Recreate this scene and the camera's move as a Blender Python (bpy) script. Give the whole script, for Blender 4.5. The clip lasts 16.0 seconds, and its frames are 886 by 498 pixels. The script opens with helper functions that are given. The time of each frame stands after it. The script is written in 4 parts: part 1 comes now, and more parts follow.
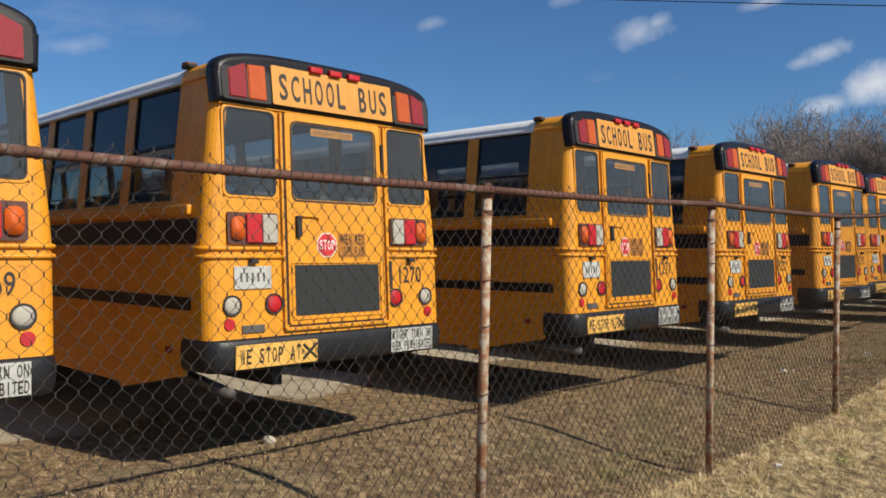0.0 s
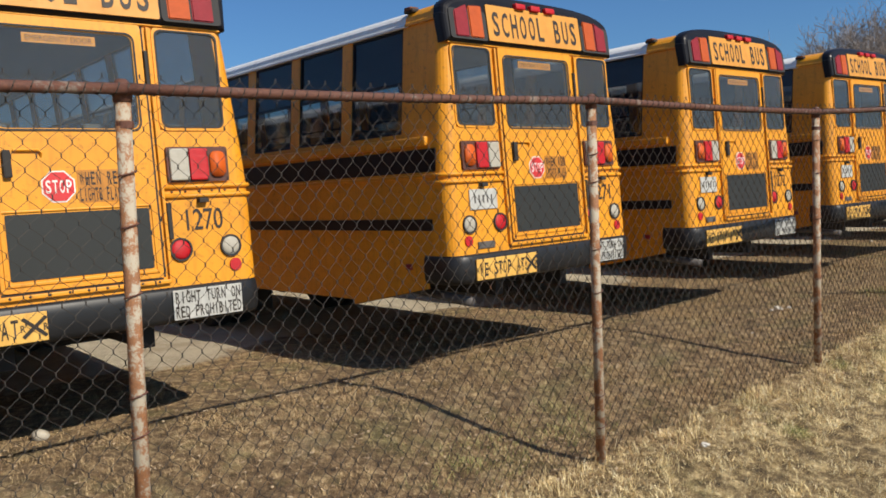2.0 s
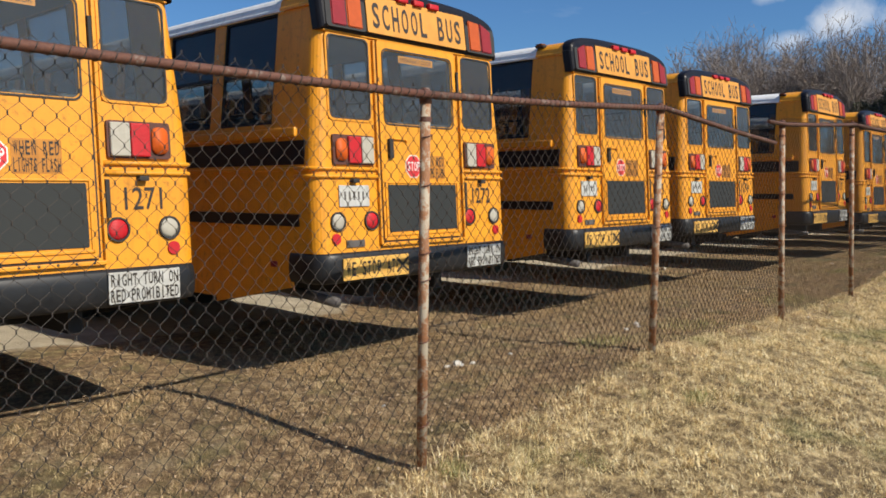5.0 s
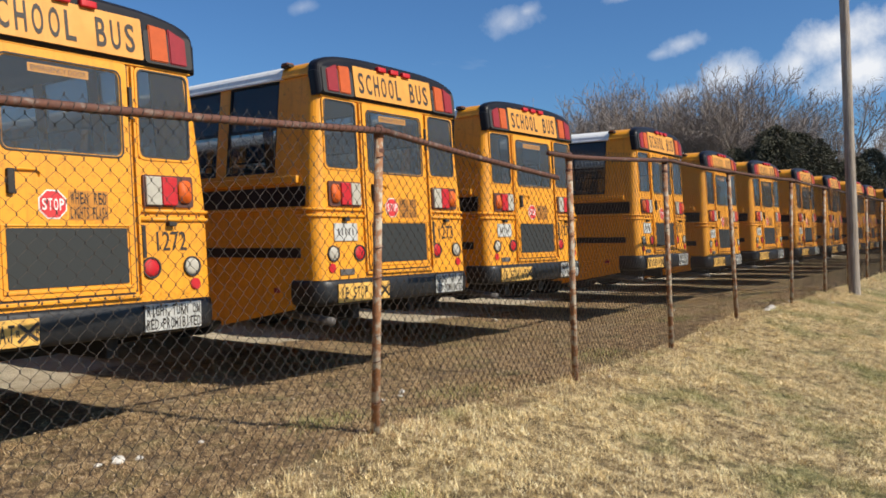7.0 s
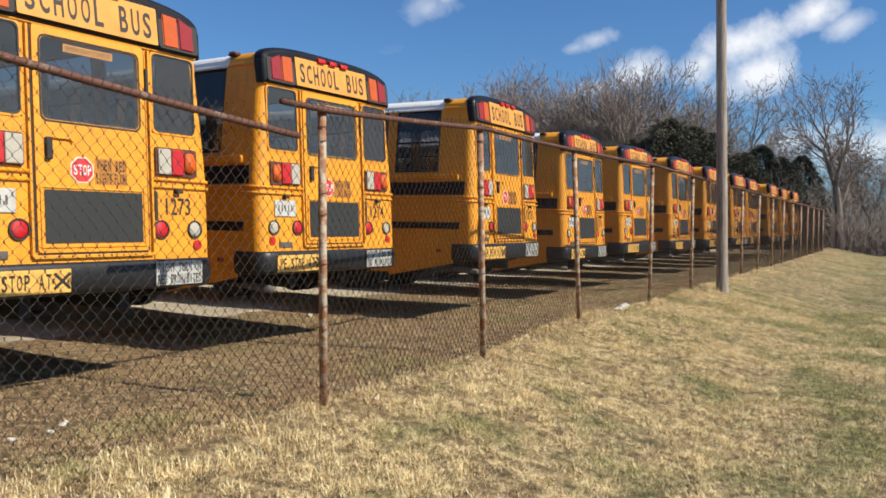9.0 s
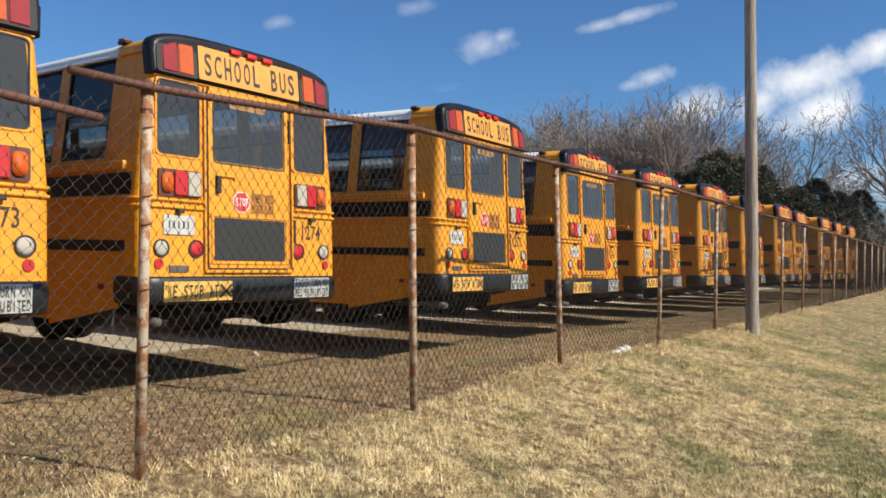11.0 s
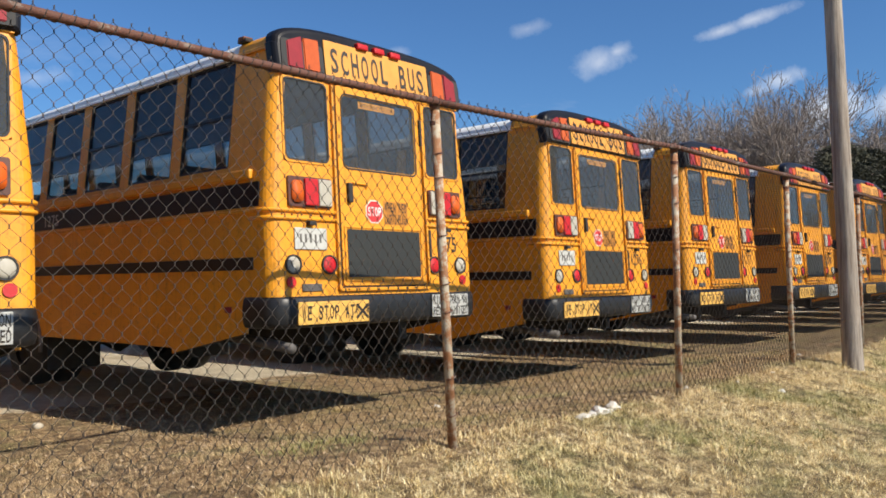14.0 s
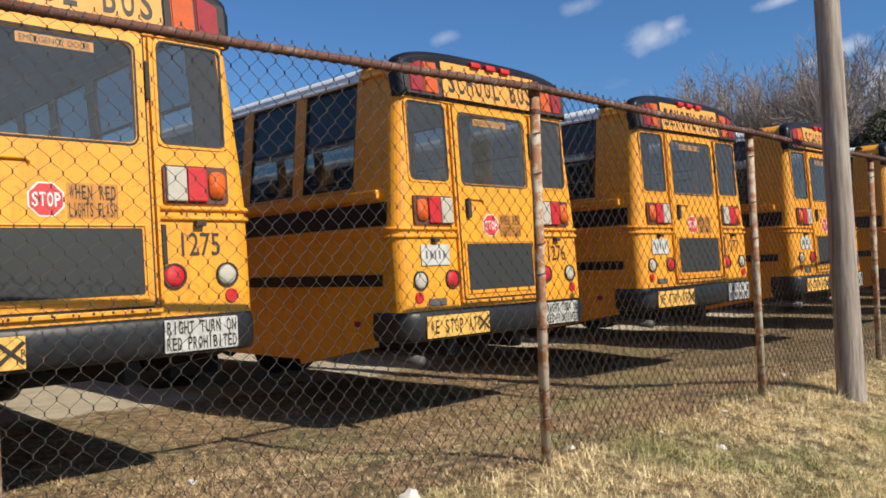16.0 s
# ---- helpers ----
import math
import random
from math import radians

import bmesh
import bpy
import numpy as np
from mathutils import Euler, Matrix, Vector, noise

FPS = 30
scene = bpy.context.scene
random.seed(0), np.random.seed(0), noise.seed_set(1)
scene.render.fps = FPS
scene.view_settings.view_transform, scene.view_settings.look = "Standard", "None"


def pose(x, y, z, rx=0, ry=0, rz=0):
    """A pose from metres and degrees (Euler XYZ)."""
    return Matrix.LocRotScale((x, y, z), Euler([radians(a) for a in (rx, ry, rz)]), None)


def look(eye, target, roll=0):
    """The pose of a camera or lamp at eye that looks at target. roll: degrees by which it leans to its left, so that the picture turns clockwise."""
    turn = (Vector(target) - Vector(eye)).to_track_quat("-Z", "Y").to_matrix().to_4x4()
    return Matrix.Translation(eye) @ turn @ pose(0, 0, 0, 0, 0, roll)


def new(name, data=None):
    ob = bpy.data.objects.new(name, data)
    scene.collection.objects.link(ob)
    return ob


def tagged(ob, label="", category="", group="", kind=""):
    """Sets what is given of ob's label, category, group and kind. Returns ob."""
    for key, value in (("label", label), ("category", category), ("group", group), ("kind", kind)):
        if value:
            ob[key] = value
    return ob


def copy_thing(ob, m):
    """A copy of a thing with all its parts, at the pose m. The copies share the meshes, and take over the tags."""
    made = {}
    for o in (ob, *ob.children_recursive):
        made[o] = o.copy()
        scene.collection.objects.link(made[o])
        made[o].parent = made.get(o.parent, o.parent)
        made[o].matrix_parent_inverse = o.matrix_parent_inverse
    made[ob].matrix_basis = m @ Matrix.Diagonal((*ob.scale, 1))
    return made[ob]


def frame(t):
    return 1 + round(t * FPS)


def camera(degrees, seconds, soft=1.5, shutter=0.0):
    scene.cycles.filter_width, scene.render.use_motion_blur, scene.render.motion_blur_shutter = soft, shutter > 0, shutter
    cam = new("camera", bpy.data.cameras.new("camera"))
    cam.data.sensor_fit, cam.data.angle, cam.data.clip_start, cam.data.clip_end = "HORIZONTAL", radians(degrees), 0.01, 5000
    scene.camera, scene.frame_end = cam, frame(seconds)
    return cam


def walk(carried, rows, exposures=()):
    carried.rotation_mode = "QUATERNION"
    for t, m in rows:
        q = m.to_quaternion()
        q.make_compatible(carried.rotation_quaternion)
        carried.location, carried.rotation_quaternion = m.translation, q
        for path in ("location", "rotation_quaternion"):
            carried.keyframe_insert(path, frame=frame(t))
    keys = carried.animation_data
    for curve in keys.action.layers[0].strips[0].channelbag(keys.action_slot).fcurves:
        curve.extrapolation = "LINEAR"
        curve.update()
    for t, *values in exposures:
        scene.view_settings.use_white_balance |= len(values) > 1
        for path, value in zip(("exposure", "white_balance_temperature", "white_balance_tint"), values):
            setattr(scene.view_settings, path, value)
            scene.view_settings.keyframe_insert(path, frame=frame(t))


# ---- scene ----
# ---------------------------------------------------------------- camera
cam = camera(56.94, 16.0, 1.7)
PATH = [
    (0.0, pose(-4.524, -4.816, 1.717, 90.10, -0.20, -46.93)),
    (0.5, pose(-3.953, -4.848, 1.688, 89.91, 1.06, -46.33)),
    (1.0, pose(-3.255, -4.857, 1.650, 87.15, 2.25, -44.44)),
    (1.5, pose(-2.632, -4.832, 1.638, 86.01, 2.43, -43.68)),
    (2.0, pose(-1.872, -4.928, 1.623, 85.74, 3.00, -41.89)),
    (2.5, pose(-1.152, -4.940, 1.574, 85.27, 2.49, -42.71)),
    (3.0, pose(-0.427, -5.003, 1.596, 84.87, 0.95, -45.42)),
    (3.5, pose(0.158, -5.021, 1.633, 85.99, 0.40, -47.01)),
    (4.0, pose(0.778, -4.939, 1.624, 87.22, 0.63, -48.06)),
    (4.5, pose(1.291, -5.041, 1.611, 86.50, 1.16, -47.24)),
    (5.0, pose(1.894, -4.998, 1.568, 85.75, 0.10, -49.30)),
    (5.2, pose(2.108, -4.988, 1.561, 86.75, -0.07, -51.01)),
    (7.3, pose(4.522, -5.450, 1.480, 89.11, 0.74, -55.55)),
    (7.5, pose(4.781, -5.460, 1.461, 88.16, 0.22, -55.07)),
    (8.0, pose(5.435, -5.551, 1.481, 87.87, 0.34, -56.15)),
    (8.5, pose(6.058, -5.592, 1.471, 87.68, 1.01, -58.77)),
    (9.0, pose(6.681, -5.598, 1.447, 88.16, -0.82, -61.62)),
    (9.2, pose(6.879, -5.605, 1.446, 88.49, -0.82, -61.71)),
    (11.3, pose(9.105, -5.813, 1.284, 90.75, -1.98, -56.38)),
    (11.5, pose(9.387, -5.714, 1.221, 90.11, -2.41, -54.61)),
    (12.0, pose(10.171, -5.518, 1.129, 92.67, -0.15, -50.59)),
    (12.5, pose(11.024, -5.431, 1.114, 94.24, 1.74, -50.60)),
    (13.0, pose(11.895, -5.381, 1.183, 93.60, 2.43, -52.23)),
    (13.5, pose(12.670, -5.419, 1.216, 93.48, 1.64, -51.81)),
    (14.0, pose(13.401, -5.465, 1.267, 92.09, 0.75, -49.21)),
    (14.5, pose(14.161, -5.364, 1.341, 89.94, 0.25, -49.08)),
    (15.0, pose(15.041, -5.326, 1.352, 89.18, 0.73, -48.71)),
    (15.5, pose(15.862, -5.261, 1.394, 89.47, 0.47, -46.15)),
    (16.0, pose(16.669, -5.233, 1.413, 91.04, 2.00, -45.37)),
]
walk(cam, PATH, [(0.0, 0.06), (2.0, 0.12), (5.0, 0.20), (7.5, 0.30), (9.0, 0.38), (13.0, 0.40), (14.0, 0.44), (15.0, 0.50), (16.0, 0.34)])

# ---------------------------------------------------------------- light
SUN_EL, SUN_AZ = 39.0, 8.5      # degrees; azimuth from -Y towards +X
to_sun = Vector((math.sin(radians(SUN_AZ)) * math.cos(radians(SUN_EL)),
                 -math.cos(radians(SUN_AZ)) * math.cos(radians(SUN_EL)), math.sin(radians(SUN_EL))))
sun = new("sun", bpy.data.lights.new("sun", "SUN"))
sun.data.energy, sun.data.angle, sun.data.color = 5.0, radians(0.53), (1.0, 0.91, 0.77)
sun.matrix_world = look(to_sun * 100, (0, 0, 0))
scene.view_settings.exposure = 0.28


class Nodes:
    """A short way to write node trees."""

    def __init__(self, tree):
        self.t = tree

    def add(self, kind, ins=None):
        n = self.t.nodes.new(kind)
        for key, value in (ins or {}).items():
            if isinstance(value, bpy.types.NodeSocket):
                self.t.links.new(value, n.inputs[key])
            else:
                n.inputs[key].default_value = value
        return n

    def math(self, op, a, b=0.0, c=None):
        ins = {0: a, 1: b}
        if c is not None:
            ins[2] = c
        n = self.t.nodes.new("ShaderNodeMath")
        n.operation = op
        for key, value in ins.items():
            if isinstance(value, bpy.types.NodeSocket):
                self.t.links.new(value, n.inputs[key])
            else:
                n.inputs[key].default_value = value
        return n.outputs[0]

    def noise(self, vec, scale, detail=4, rough=0.55, distortion=0.0):
        ins = {"Scale": scale, "Detail": detail, "Roughness": rough, "Distortion": distortion}
        if vec is not None:
            ins["Vector"] = vec
        return self.add("ShaderNodeTexNoise", ins).outputs["Fac"]

    def ramp(self, fac, stops, interp="LINEAR"):
        n = self.add("ShaderNodeValToRGB", {0: fac})
        n.color_ramp.interpolation = interp
        els = n.color_ramp.elements
        while len(els) < len(stops):
            els.new(0.5)
        for e, (p, c) in zip(els, stops):
            e.position = p
            e.color = (*c, 1) if len(c) == 3 else c
        return n.outputs[0]

    def grey(self, fac, lo, hi, a=0.0, b=1.0):
        return self.add("ShaderNodeMapRange", {0: fac, 1: lo, 2: hi, 3: a, 4: b}).outputs[0]

    def mix(self, fac, a, b, blend="MIX"):
        n = self.add("ShaderNodeMix")
        n.data_type, n.blend_type = "RGBA", blend
        for i, v in ((0, fac), (6, a), (7, b)):
            if isinstance(v, bpy.types.NodeSocket):
                self.t.links.new(v, n.inputs[i])
            else:
                n.inputs[i].default_value = v if i == 0 else (*v, 1)
        return n.outputs[2]


# sky: clear blue with scattered white clouds
world = bpy.data.worlds.new("world")
scene.world = world
world.use_nodes = True
wn = Nodes(world.node_tree)
world.node_tree.nodes.clear()
sky = wn.add("ShaderNodeTexSky")
sky.sky_type, sky.sun_disc = "NISHITA", False
sky.sun_elevation, sky.sun_rotation = radians(SUN_EL), radians(180 - SUN_AZ)
sky.air_density, sky.dust_density, sky.ozone_density = 1.0, 0.6, 1.6
wco = wn.add("ShaderNodeTexCoord").outputs["Generated"]
sep = wn.add("ShaderNodeSeparateXYZ", {0: wco})
flat = wn.math("MAXIMUM", wn.math("ADD", sep.outputs[2], 0.12), 0.05)
plane = wn.add("ShaderNodeCombineXYZ", {0: wn.math("DIVIDE", sep.outputs[0], flat), 1: wn.math("DIVIDE", sep.outputs[1], flat), 2: 0.0}).outputs[0]
puff = wn.noise(plane, 1.35, 7, 0.58, 0.25)
cover = wn.noise(plane, 0.42, 2, 0.5)
CLOUDS = [  # yaw right of +Y, height above the horizon, half width, half height (degrees), thickness
    (22.6, 12.8, 2.6, 0.6, 0.26), (60.4, 14.6, 1.7, 0.8, 0.42), (61.6, 15.2, 0.9, 0.5, 0.42), (72.0, 12.5, 1.5, 0.6, 0.62),
    (70.6, 12.0, 1.0, 0.4, 0.40), (55.4, 17.0, 1.1, 0.5, 0.28), (68.4, 15.9, 1.5, 0.42, 0.5), (70.4, 16.4, 1.9, 0.42, 0.5),
    (81.2, 11.9, 2.3, 1.5, 1.0), (82.4, 9.9, 2.2, 1.3, 0.95), (78.8, 10.6, 1.5, 0.9, 0.8), (85.8, 13.4, 1.7, 0.9, 0.95),
    (87.6, 12.6, 1.2, 0.7, 0.6), (74.6, 10.3, 1.6, 1.0, 0.8), (72.2, 9.3, 1.3, 0.5, 0.55), (89.4, 5.2, 3.6, 1.4, 0.75),
    (84.6, 5.6, 2.5, 0.9, 0.7), (98.0, 11.0, 5.0, 2.4, 0.8), (112.0, 14.0, 6.0, 2.0, 0.7), (46.0, 15.5, 0.9, 0.4, 0.25),
]
az = wn.math("ARCTAN2", sep.outputs[0], sep.outputs[1])
el = wn.math("ARCSINE", sep.outputs[2])
wobble = wn.math("MULTIPLY", wn.math("SUBTRACT", wn.noise(wco, 15.0, 8, 0.66), 0.5), 2.9)
mask = None
for yaw_c, el_c, half_w, half_h, thick in CLOUDS:
    u = wn.math("DIVIDE", wn.math("SUBTRACT", az, radians(yaw_c)), radians(half_w))
    rise = wn.math("MULTIPLY", wn.math("SUBTRACT", az, radians(yaw_c)), 0.20)
    v = wn.math("DIVIDE", wn.math("SUBTRACT", wn.math("SUBTRACT", el, radians(el_c)), rise), radians(half_h))
    r = wn.math("SQRT", wn.math("ADD", wn.math("MULTIPLY", u, u), wn.math("MULTIPLY", v, v)))
    m1 = wn.math("MULTIPLY", wn.grey(wn.math("SUBTRACT", 1.0, wn.math("ADD", r, wobble)), -0.35, 1.0), thick)
    mask = m1 if mask is None else wn.math("MAXIMUM", mask, m1)
thin = wn.math("MULTIPLY", wn.grey(puff, 0.60, 0.85, 0.0, 0.3), wn.grey(cover, 0.45, 0.62))
cloud = wn.math("MINIMUM", wn.math("MAXIMUM", mask, thin), 1.0)
clear_sky = wn.mix(1.0, sky.outputs[0], (0.66, 1.08, 1.55), "MULTIPLY")
skycol = wn.mix(cloud, clear_sky, (13.0, 13.2, 13.6))
bg = wn.add("ShaderNodeBackground", {0: skycol, 1: 0.058})
wn.t.links.new(bg.outputs[0], wn.add("ShaderNodeOutputWorld").inputs[0])


# ---------------------------------------------------------------- materials
def material(name):
    m = bpy.data.materials.new(name)
    m.use_nodes = True
    m.node_tree.nodes.clear()
    n = Nodes(m.node_tree)
    return m, n, n.add("ShaderNodeTexCoord").outputs["Object"]


def finish(m, n, color, rough=0.5, metal=0.0, bump=None, strength=0.3, distance=0.01, **more):
    ins = {"Base Color": color if isinstance(color, bpy.types.NodeSocket) else (*color, 1), "Roughness": rough, "Metallic": metal}
    ins.update(more)
    p = n.add("ShaderNodeBsdfPrincipled", ins)
    if bump is not None:
        b = n.add("ShaderNodeBump", {"Height": bump, "Strength": strength, "Distance": distance})
        n.t.links.new(b.outputs[0], p.inputs["Normal"])
    n.t.links.new(p.outputs[0], n.add("ShaderNodeOutputMaterial").inputs[0])
    return m


def paint(name, base, worn, rough=0.42, dirt=0.35, spread=1.0, grime=0.0, spec=0.5):
    """Weathered vehicle paint: slow fading, rain streaks, fine specks."""
    m, n, co = material(name)
    slow = n.noise(co, 1.7 * spread, 4, 0.6)
    streak_co = n.add("ShaderNodeMapping", {0: co, "Scale": (9.0, 9.0, 0.9)}).outputs[0]
    streak = n.noise(streak_co, 1.6, 5, 0.65)
    speck = n.noise(co, 60.0, 3, 0.7)
    c = n.mix(n.grey(slow, 0.35, 0.75), base, worn)
    c = n.mix(n.math("MULTIPLY", n.grey(streak, 0.52, 0.78), dirt), c, tuple(x * 0.55 for x in worn))
    c = n.mix(n.math("MULTIPLY", n.grey(speck, 0.66, 0.78), dirt * 0.6), c, (0.12, 0.07, 0.03))
    if grime:
        spot = n.noise(co, 19.0, 5, 0.68)
        c = n.mix(n.math("MULTIPLY", n.grey(spot, 0.56, 0.72), grime), c, (0.22, 0.085, 0.012))
        band_co = n.add("ShaderNodeMapping", {0: co, "Scale": (1.5, 1.5, 16.0)}).outputs[0]
        c = n.mix(n.math("MULTIPLY", n.grey(n.noise(band_co, 1.2, 4, 0.6), 0.55, 0.8), grime * 0.5), c, (0.40, 0.15, 0.012))
    r = n.grey(slow, 0.3, 0.8, rough, rough + 0.16)
    return finish(m, n, c, r, 0.0, n.noise(co, 7.0, 3), 0.05, 0.01, **{"Specular IOR Level": spec})


M_YELLOW = paint("school_bus_yellow_paint", (0.76, 0.312, 0.011), (0.66, 0.262, 0.011), 0.46, 0.6, 1.0, 0.62)
M_WHITE = paint("white_roof_paint", (0.80, 0.80, 0.78), (0.66, 0.66, 0.62), 0.5, 0.4)
M_BLACK = paint("black_trim_paint", (0.010, 0.010, 0.013), (0.016, 0.016, 0.019), 0.34, 0.15, spec=0.2)
M_SEAL = paint("grey_black_rubber", (0.022, 0.022, 0.023), (0.04, 0.038, 0.036), 0.7, 0.2)
M_BUMPER = paint("black_bumper_steel", (0.013, 0.014, 0.016), (0.022, 0.022, 0.023), 0.36, 0.2, spec=0.35)
M_PANEL = paint("dark_grey_vinyl", (0.012, 0.015, 0.015), (0.018, 0.021, 0.02), 0.62, 0.2)
M_SIGN = paint("amber_yellow_sheeting", (0.66, 0.30, 0.045), (0.56, 0.24, 0.035), 0.5, 0.3, 3)
M_DECAL = paint("amber_decal_film", (0.50, 0.20, 0.018), (0.40, 0.15, 0.015), 0.5, 0.4, 5)
M_LETTER = paint("black_lettering", (0.02, 0.016, 0.012), (0.035, 0.025, 0.016), 0.55, 0.1, 6)
M_TAN = paint("faded_yellow_plate", (0.78, 0.45, 0.10), (0.62, 0.33, 0.06), 0.5, 0.5, 4)
M_PLATE = paint("white_plate", (0.50, 0.50, 0.47), (0.36, 0.36, 0.33), 0.45, 0.6, 5)
M_STOPRED = paint("red_sign_paint", (0.62, 0.025, 0.03), (0.5, 0.03, 0.03), 0.45, 0.15, 4)
M_STOPWHITE = paint("white_sign_paint", (0.8, 0.76, 0.72), (0.65, 0.6, 0.55), 0.45, 0.15, 4)
M_PIPE = paint("sooty_exhaust_steel", (0.11, 0.10, 0.095), (0.07, 0.06, 0.05), 0.6, 0.5, 4)
M_DARK = paint("dark_underbody_steel", (0.020, 0.018, 0.017), (0.035, 0.03, 0.026), 0.75, 0.5)
M_SEAT = paint("dark_green_vinyl", (0.018, 0.024, 0.022), (0.03, 0.035, 0.03), 0.5, 0.1)
M_INNER = paint("pale_grey_lining", (0.16, 0.165, 0.165), (0.12, 0.125, 0.125), 0.6, 0.1)
M_TRIM = paint("grey_rubber_trim", (0.16, 0.15, 0.14), (0.11, 0.10, 0.095), 0.6, 0.3, 3)
M_HOUSING = paint("red_brown_lamp_housing", (0.10, 0.030, 0.018), (0.07, 0.025, 0.016), 0.5, 0.3, 4)


def lens(name, base, rough=0.5):
    m, n, co = material(name)
    wave = n.add("ShaderNodeTexWave", {0: co, "Scale": 38.0, "Distortion": 0.3})
    wave.bands_direction = "Z"
    rib = wave.outputs["Fac"]
    mott = n.noise(co, 22.0, 3)
    c = n.mix(n.grey(mott, 0.3, 0.8, 0, 0.5), base, tuple(x * 0.6 for x in base))
    return finish(m, n, c, rough, 0.0, rib, 0.25, 0.004, **{"Specular IOR Level": 0.35})


M_RED = lens("red_lens", (0.50, 0.012, 0.018))
M_DEEPRED = lens("dark_red_lens", (0.27, 0.016, 0.026), 0.62)
M_FLASHAMBER = lens("faded_amber_lens", (0.50, 0.085, 0.014), 0.62)
M_AMBER = lens("amber_lens", (0.62, 0.105, 0.01))
M_AMBERDARK = lens("dusty_dark_amber_lens", (0.16, 0.05, 0.015), 0.5)
M_CLEAR = lens("clear_lens", (0.44, 0.41, 0.34))


def glass(name, through_col, film_tone, film_amount, rough=0.02, edge=0.75):
    """Tinted glazing with a thin uneven grey film and a real reflection."""
    m, n, co = material(name)
    clear = n.add("ShaderNodeBsdfTransparent", {0: (*through_col, 1)}).outputs[0]
    film_fac = n.math("MULTIPLY", n.grey(n.noise(co, 3.0, 5), 0.2, 0.8, 0.75, 1.25), film_amount)
    film_shader = n.add("ShaderNodeBsdfDiffuse", {0: (*film_tone, 1)}).outputs[0]
    body = n.add("ShaderNodeMixShader", {0: film_fac, 1: clear, 2: film_shader}).outputs[0]
    gloss = n.add("ShaderNodeBsdfGlossy", {0: (1, 1, 1, 1), "Roughness": rough}).outputs[0]
    facing = n.add("ShaderNodeLayerWeight", {"Blend": 0.5}).outputs["Facing"]
    fres = n.math("MULTIPLY_ADD", n.math("POWER", facing, 5.0), edge, 0.032)
    out = n.add("ShaderNodeMixShader", {0: fres, 1: body, 2: gloss}).outputs[0]
    n.t.links.new(out, n.add("ShaderNodeOutputMaterial").inputs[0])
    return m


M_GLASS = glass("tinted_rear_glass", (0.80, 0.82, 0.81), (0.215, 0.22, 0.205), 0.105)
M_SIDEGLASS = glass("side_window_glass", (0.80, 0.81, 0.80), (0.2, 0.19, 0.18), 0.05, 0.04, 0.4)
M_UPPERGLASS = glass("dark_tinted_upper_glass", (0.62, 0.63, 0.63), (0.13, 0.12, 0.12), 0.08, 0.05, 0.4)


def rusty(name, coat, amount, scale=14.0, rust_a=(0.10, 0.043, 0.026), rust_b=(0.21, 0.10, 0.052)):
    """Galvanised or painted steel with brown rust breaking through."""
    m, n, co = material(name)
    big = n.noise(co, scale * 0.35, 4, 0.6)
    fine = n.noise(co, scale * 3.0, 5, 0.7)
    s = n.math("ADD", n.math("MULTIPLY", big, 0.65), n.math("MULTIPLY", fine, 0.35))
    rust = n.mix(n.grey(fine, 0.3, 0.7), rust_a, rust_b)
    c = n.mix(n.grey(s, 0.60 - 0.25 * amount, 0.66 - 0.25 * amount), coat, rust)
    return finish(m, n, c, 0.75, 0.0, fine, 0.5, 0.006)


M_POST = rusty("rusty_galvanised_post", (0.42, 0.36, 0.27), 0.54, 34.0, (0.17, 0.07, 0.032), (0.36, 0.165, 0.07))
M_RAIL = rusty("rusty_rail", (0.20, 0.15, 0.12), 0.85, 24.0, (0.065, 0.025, 0.018), (0.16, 0.062, 0.036))
M_WIRE = rusty("weathered_wire", (0.034, 0.027, 0.022), 0.0, 8.0)


def wood_pole():
    m, n, co = material("weathered_pole_wood")
    grain_co = n.add("ShaderNodeMapping", {0: co, "Scale": (14.0, 14.0, 0.35)}).outputs[0]
    grain = n.noise(grain_co, 2.2, 7, 0.7)
    slow = n.noise(co, 1.1, 3)
    c = n.ramp(grain, [(0.30, (0.10, 0.078, 0.06)), (0.5, (0.27, 0.23, 0.19)), (0.72, (0.44, 0.39, 0.33))])
    c = n.mix(n.grey(slow, 0.45, 0.75, 0, 0.5), c, (0.20, 0.13, 0.085))
    return finish(m, n, c, 0.85, 0.0, grain, 0.7, 0.012)


M_POLE = wood_pole()


def rubber():
    m, n, co = material("tyre_rubber")
    return finish(m, n, n.mix(n.noise(co, 9, 4), (0.012, 0.012, 0.012), (0.05, 0.045, 0.04)), 0.8, 0.0, n.noise(co, 40, 2), 0.3)


M_TYRE = rubber()


# ---------------------------------------------------------------- mesh helpers
def part(name, bm, mat, parent=None, label="", smooth=False):
    """Links a bmesh as one mesh object, under a thing or a part if one is given."""
    me = bpy.data.meshes.new(name)
    bm.normal_update()
    bm.to_mesh(me)
    bm.free()
    if smooth:
        me.polygons.foreach_set("use_smooth", [True] * len(me.polygons))
    for mm in (mat if isinstance(mat, (list, tuple)) else [mat]):
        me.materials.append(mm)
    ob = new(name, me)
    if parent is not None:
        ob.parent = parent
    if label:
        ob["label"] = label
    return ob


def empty(name):
    return new(name)


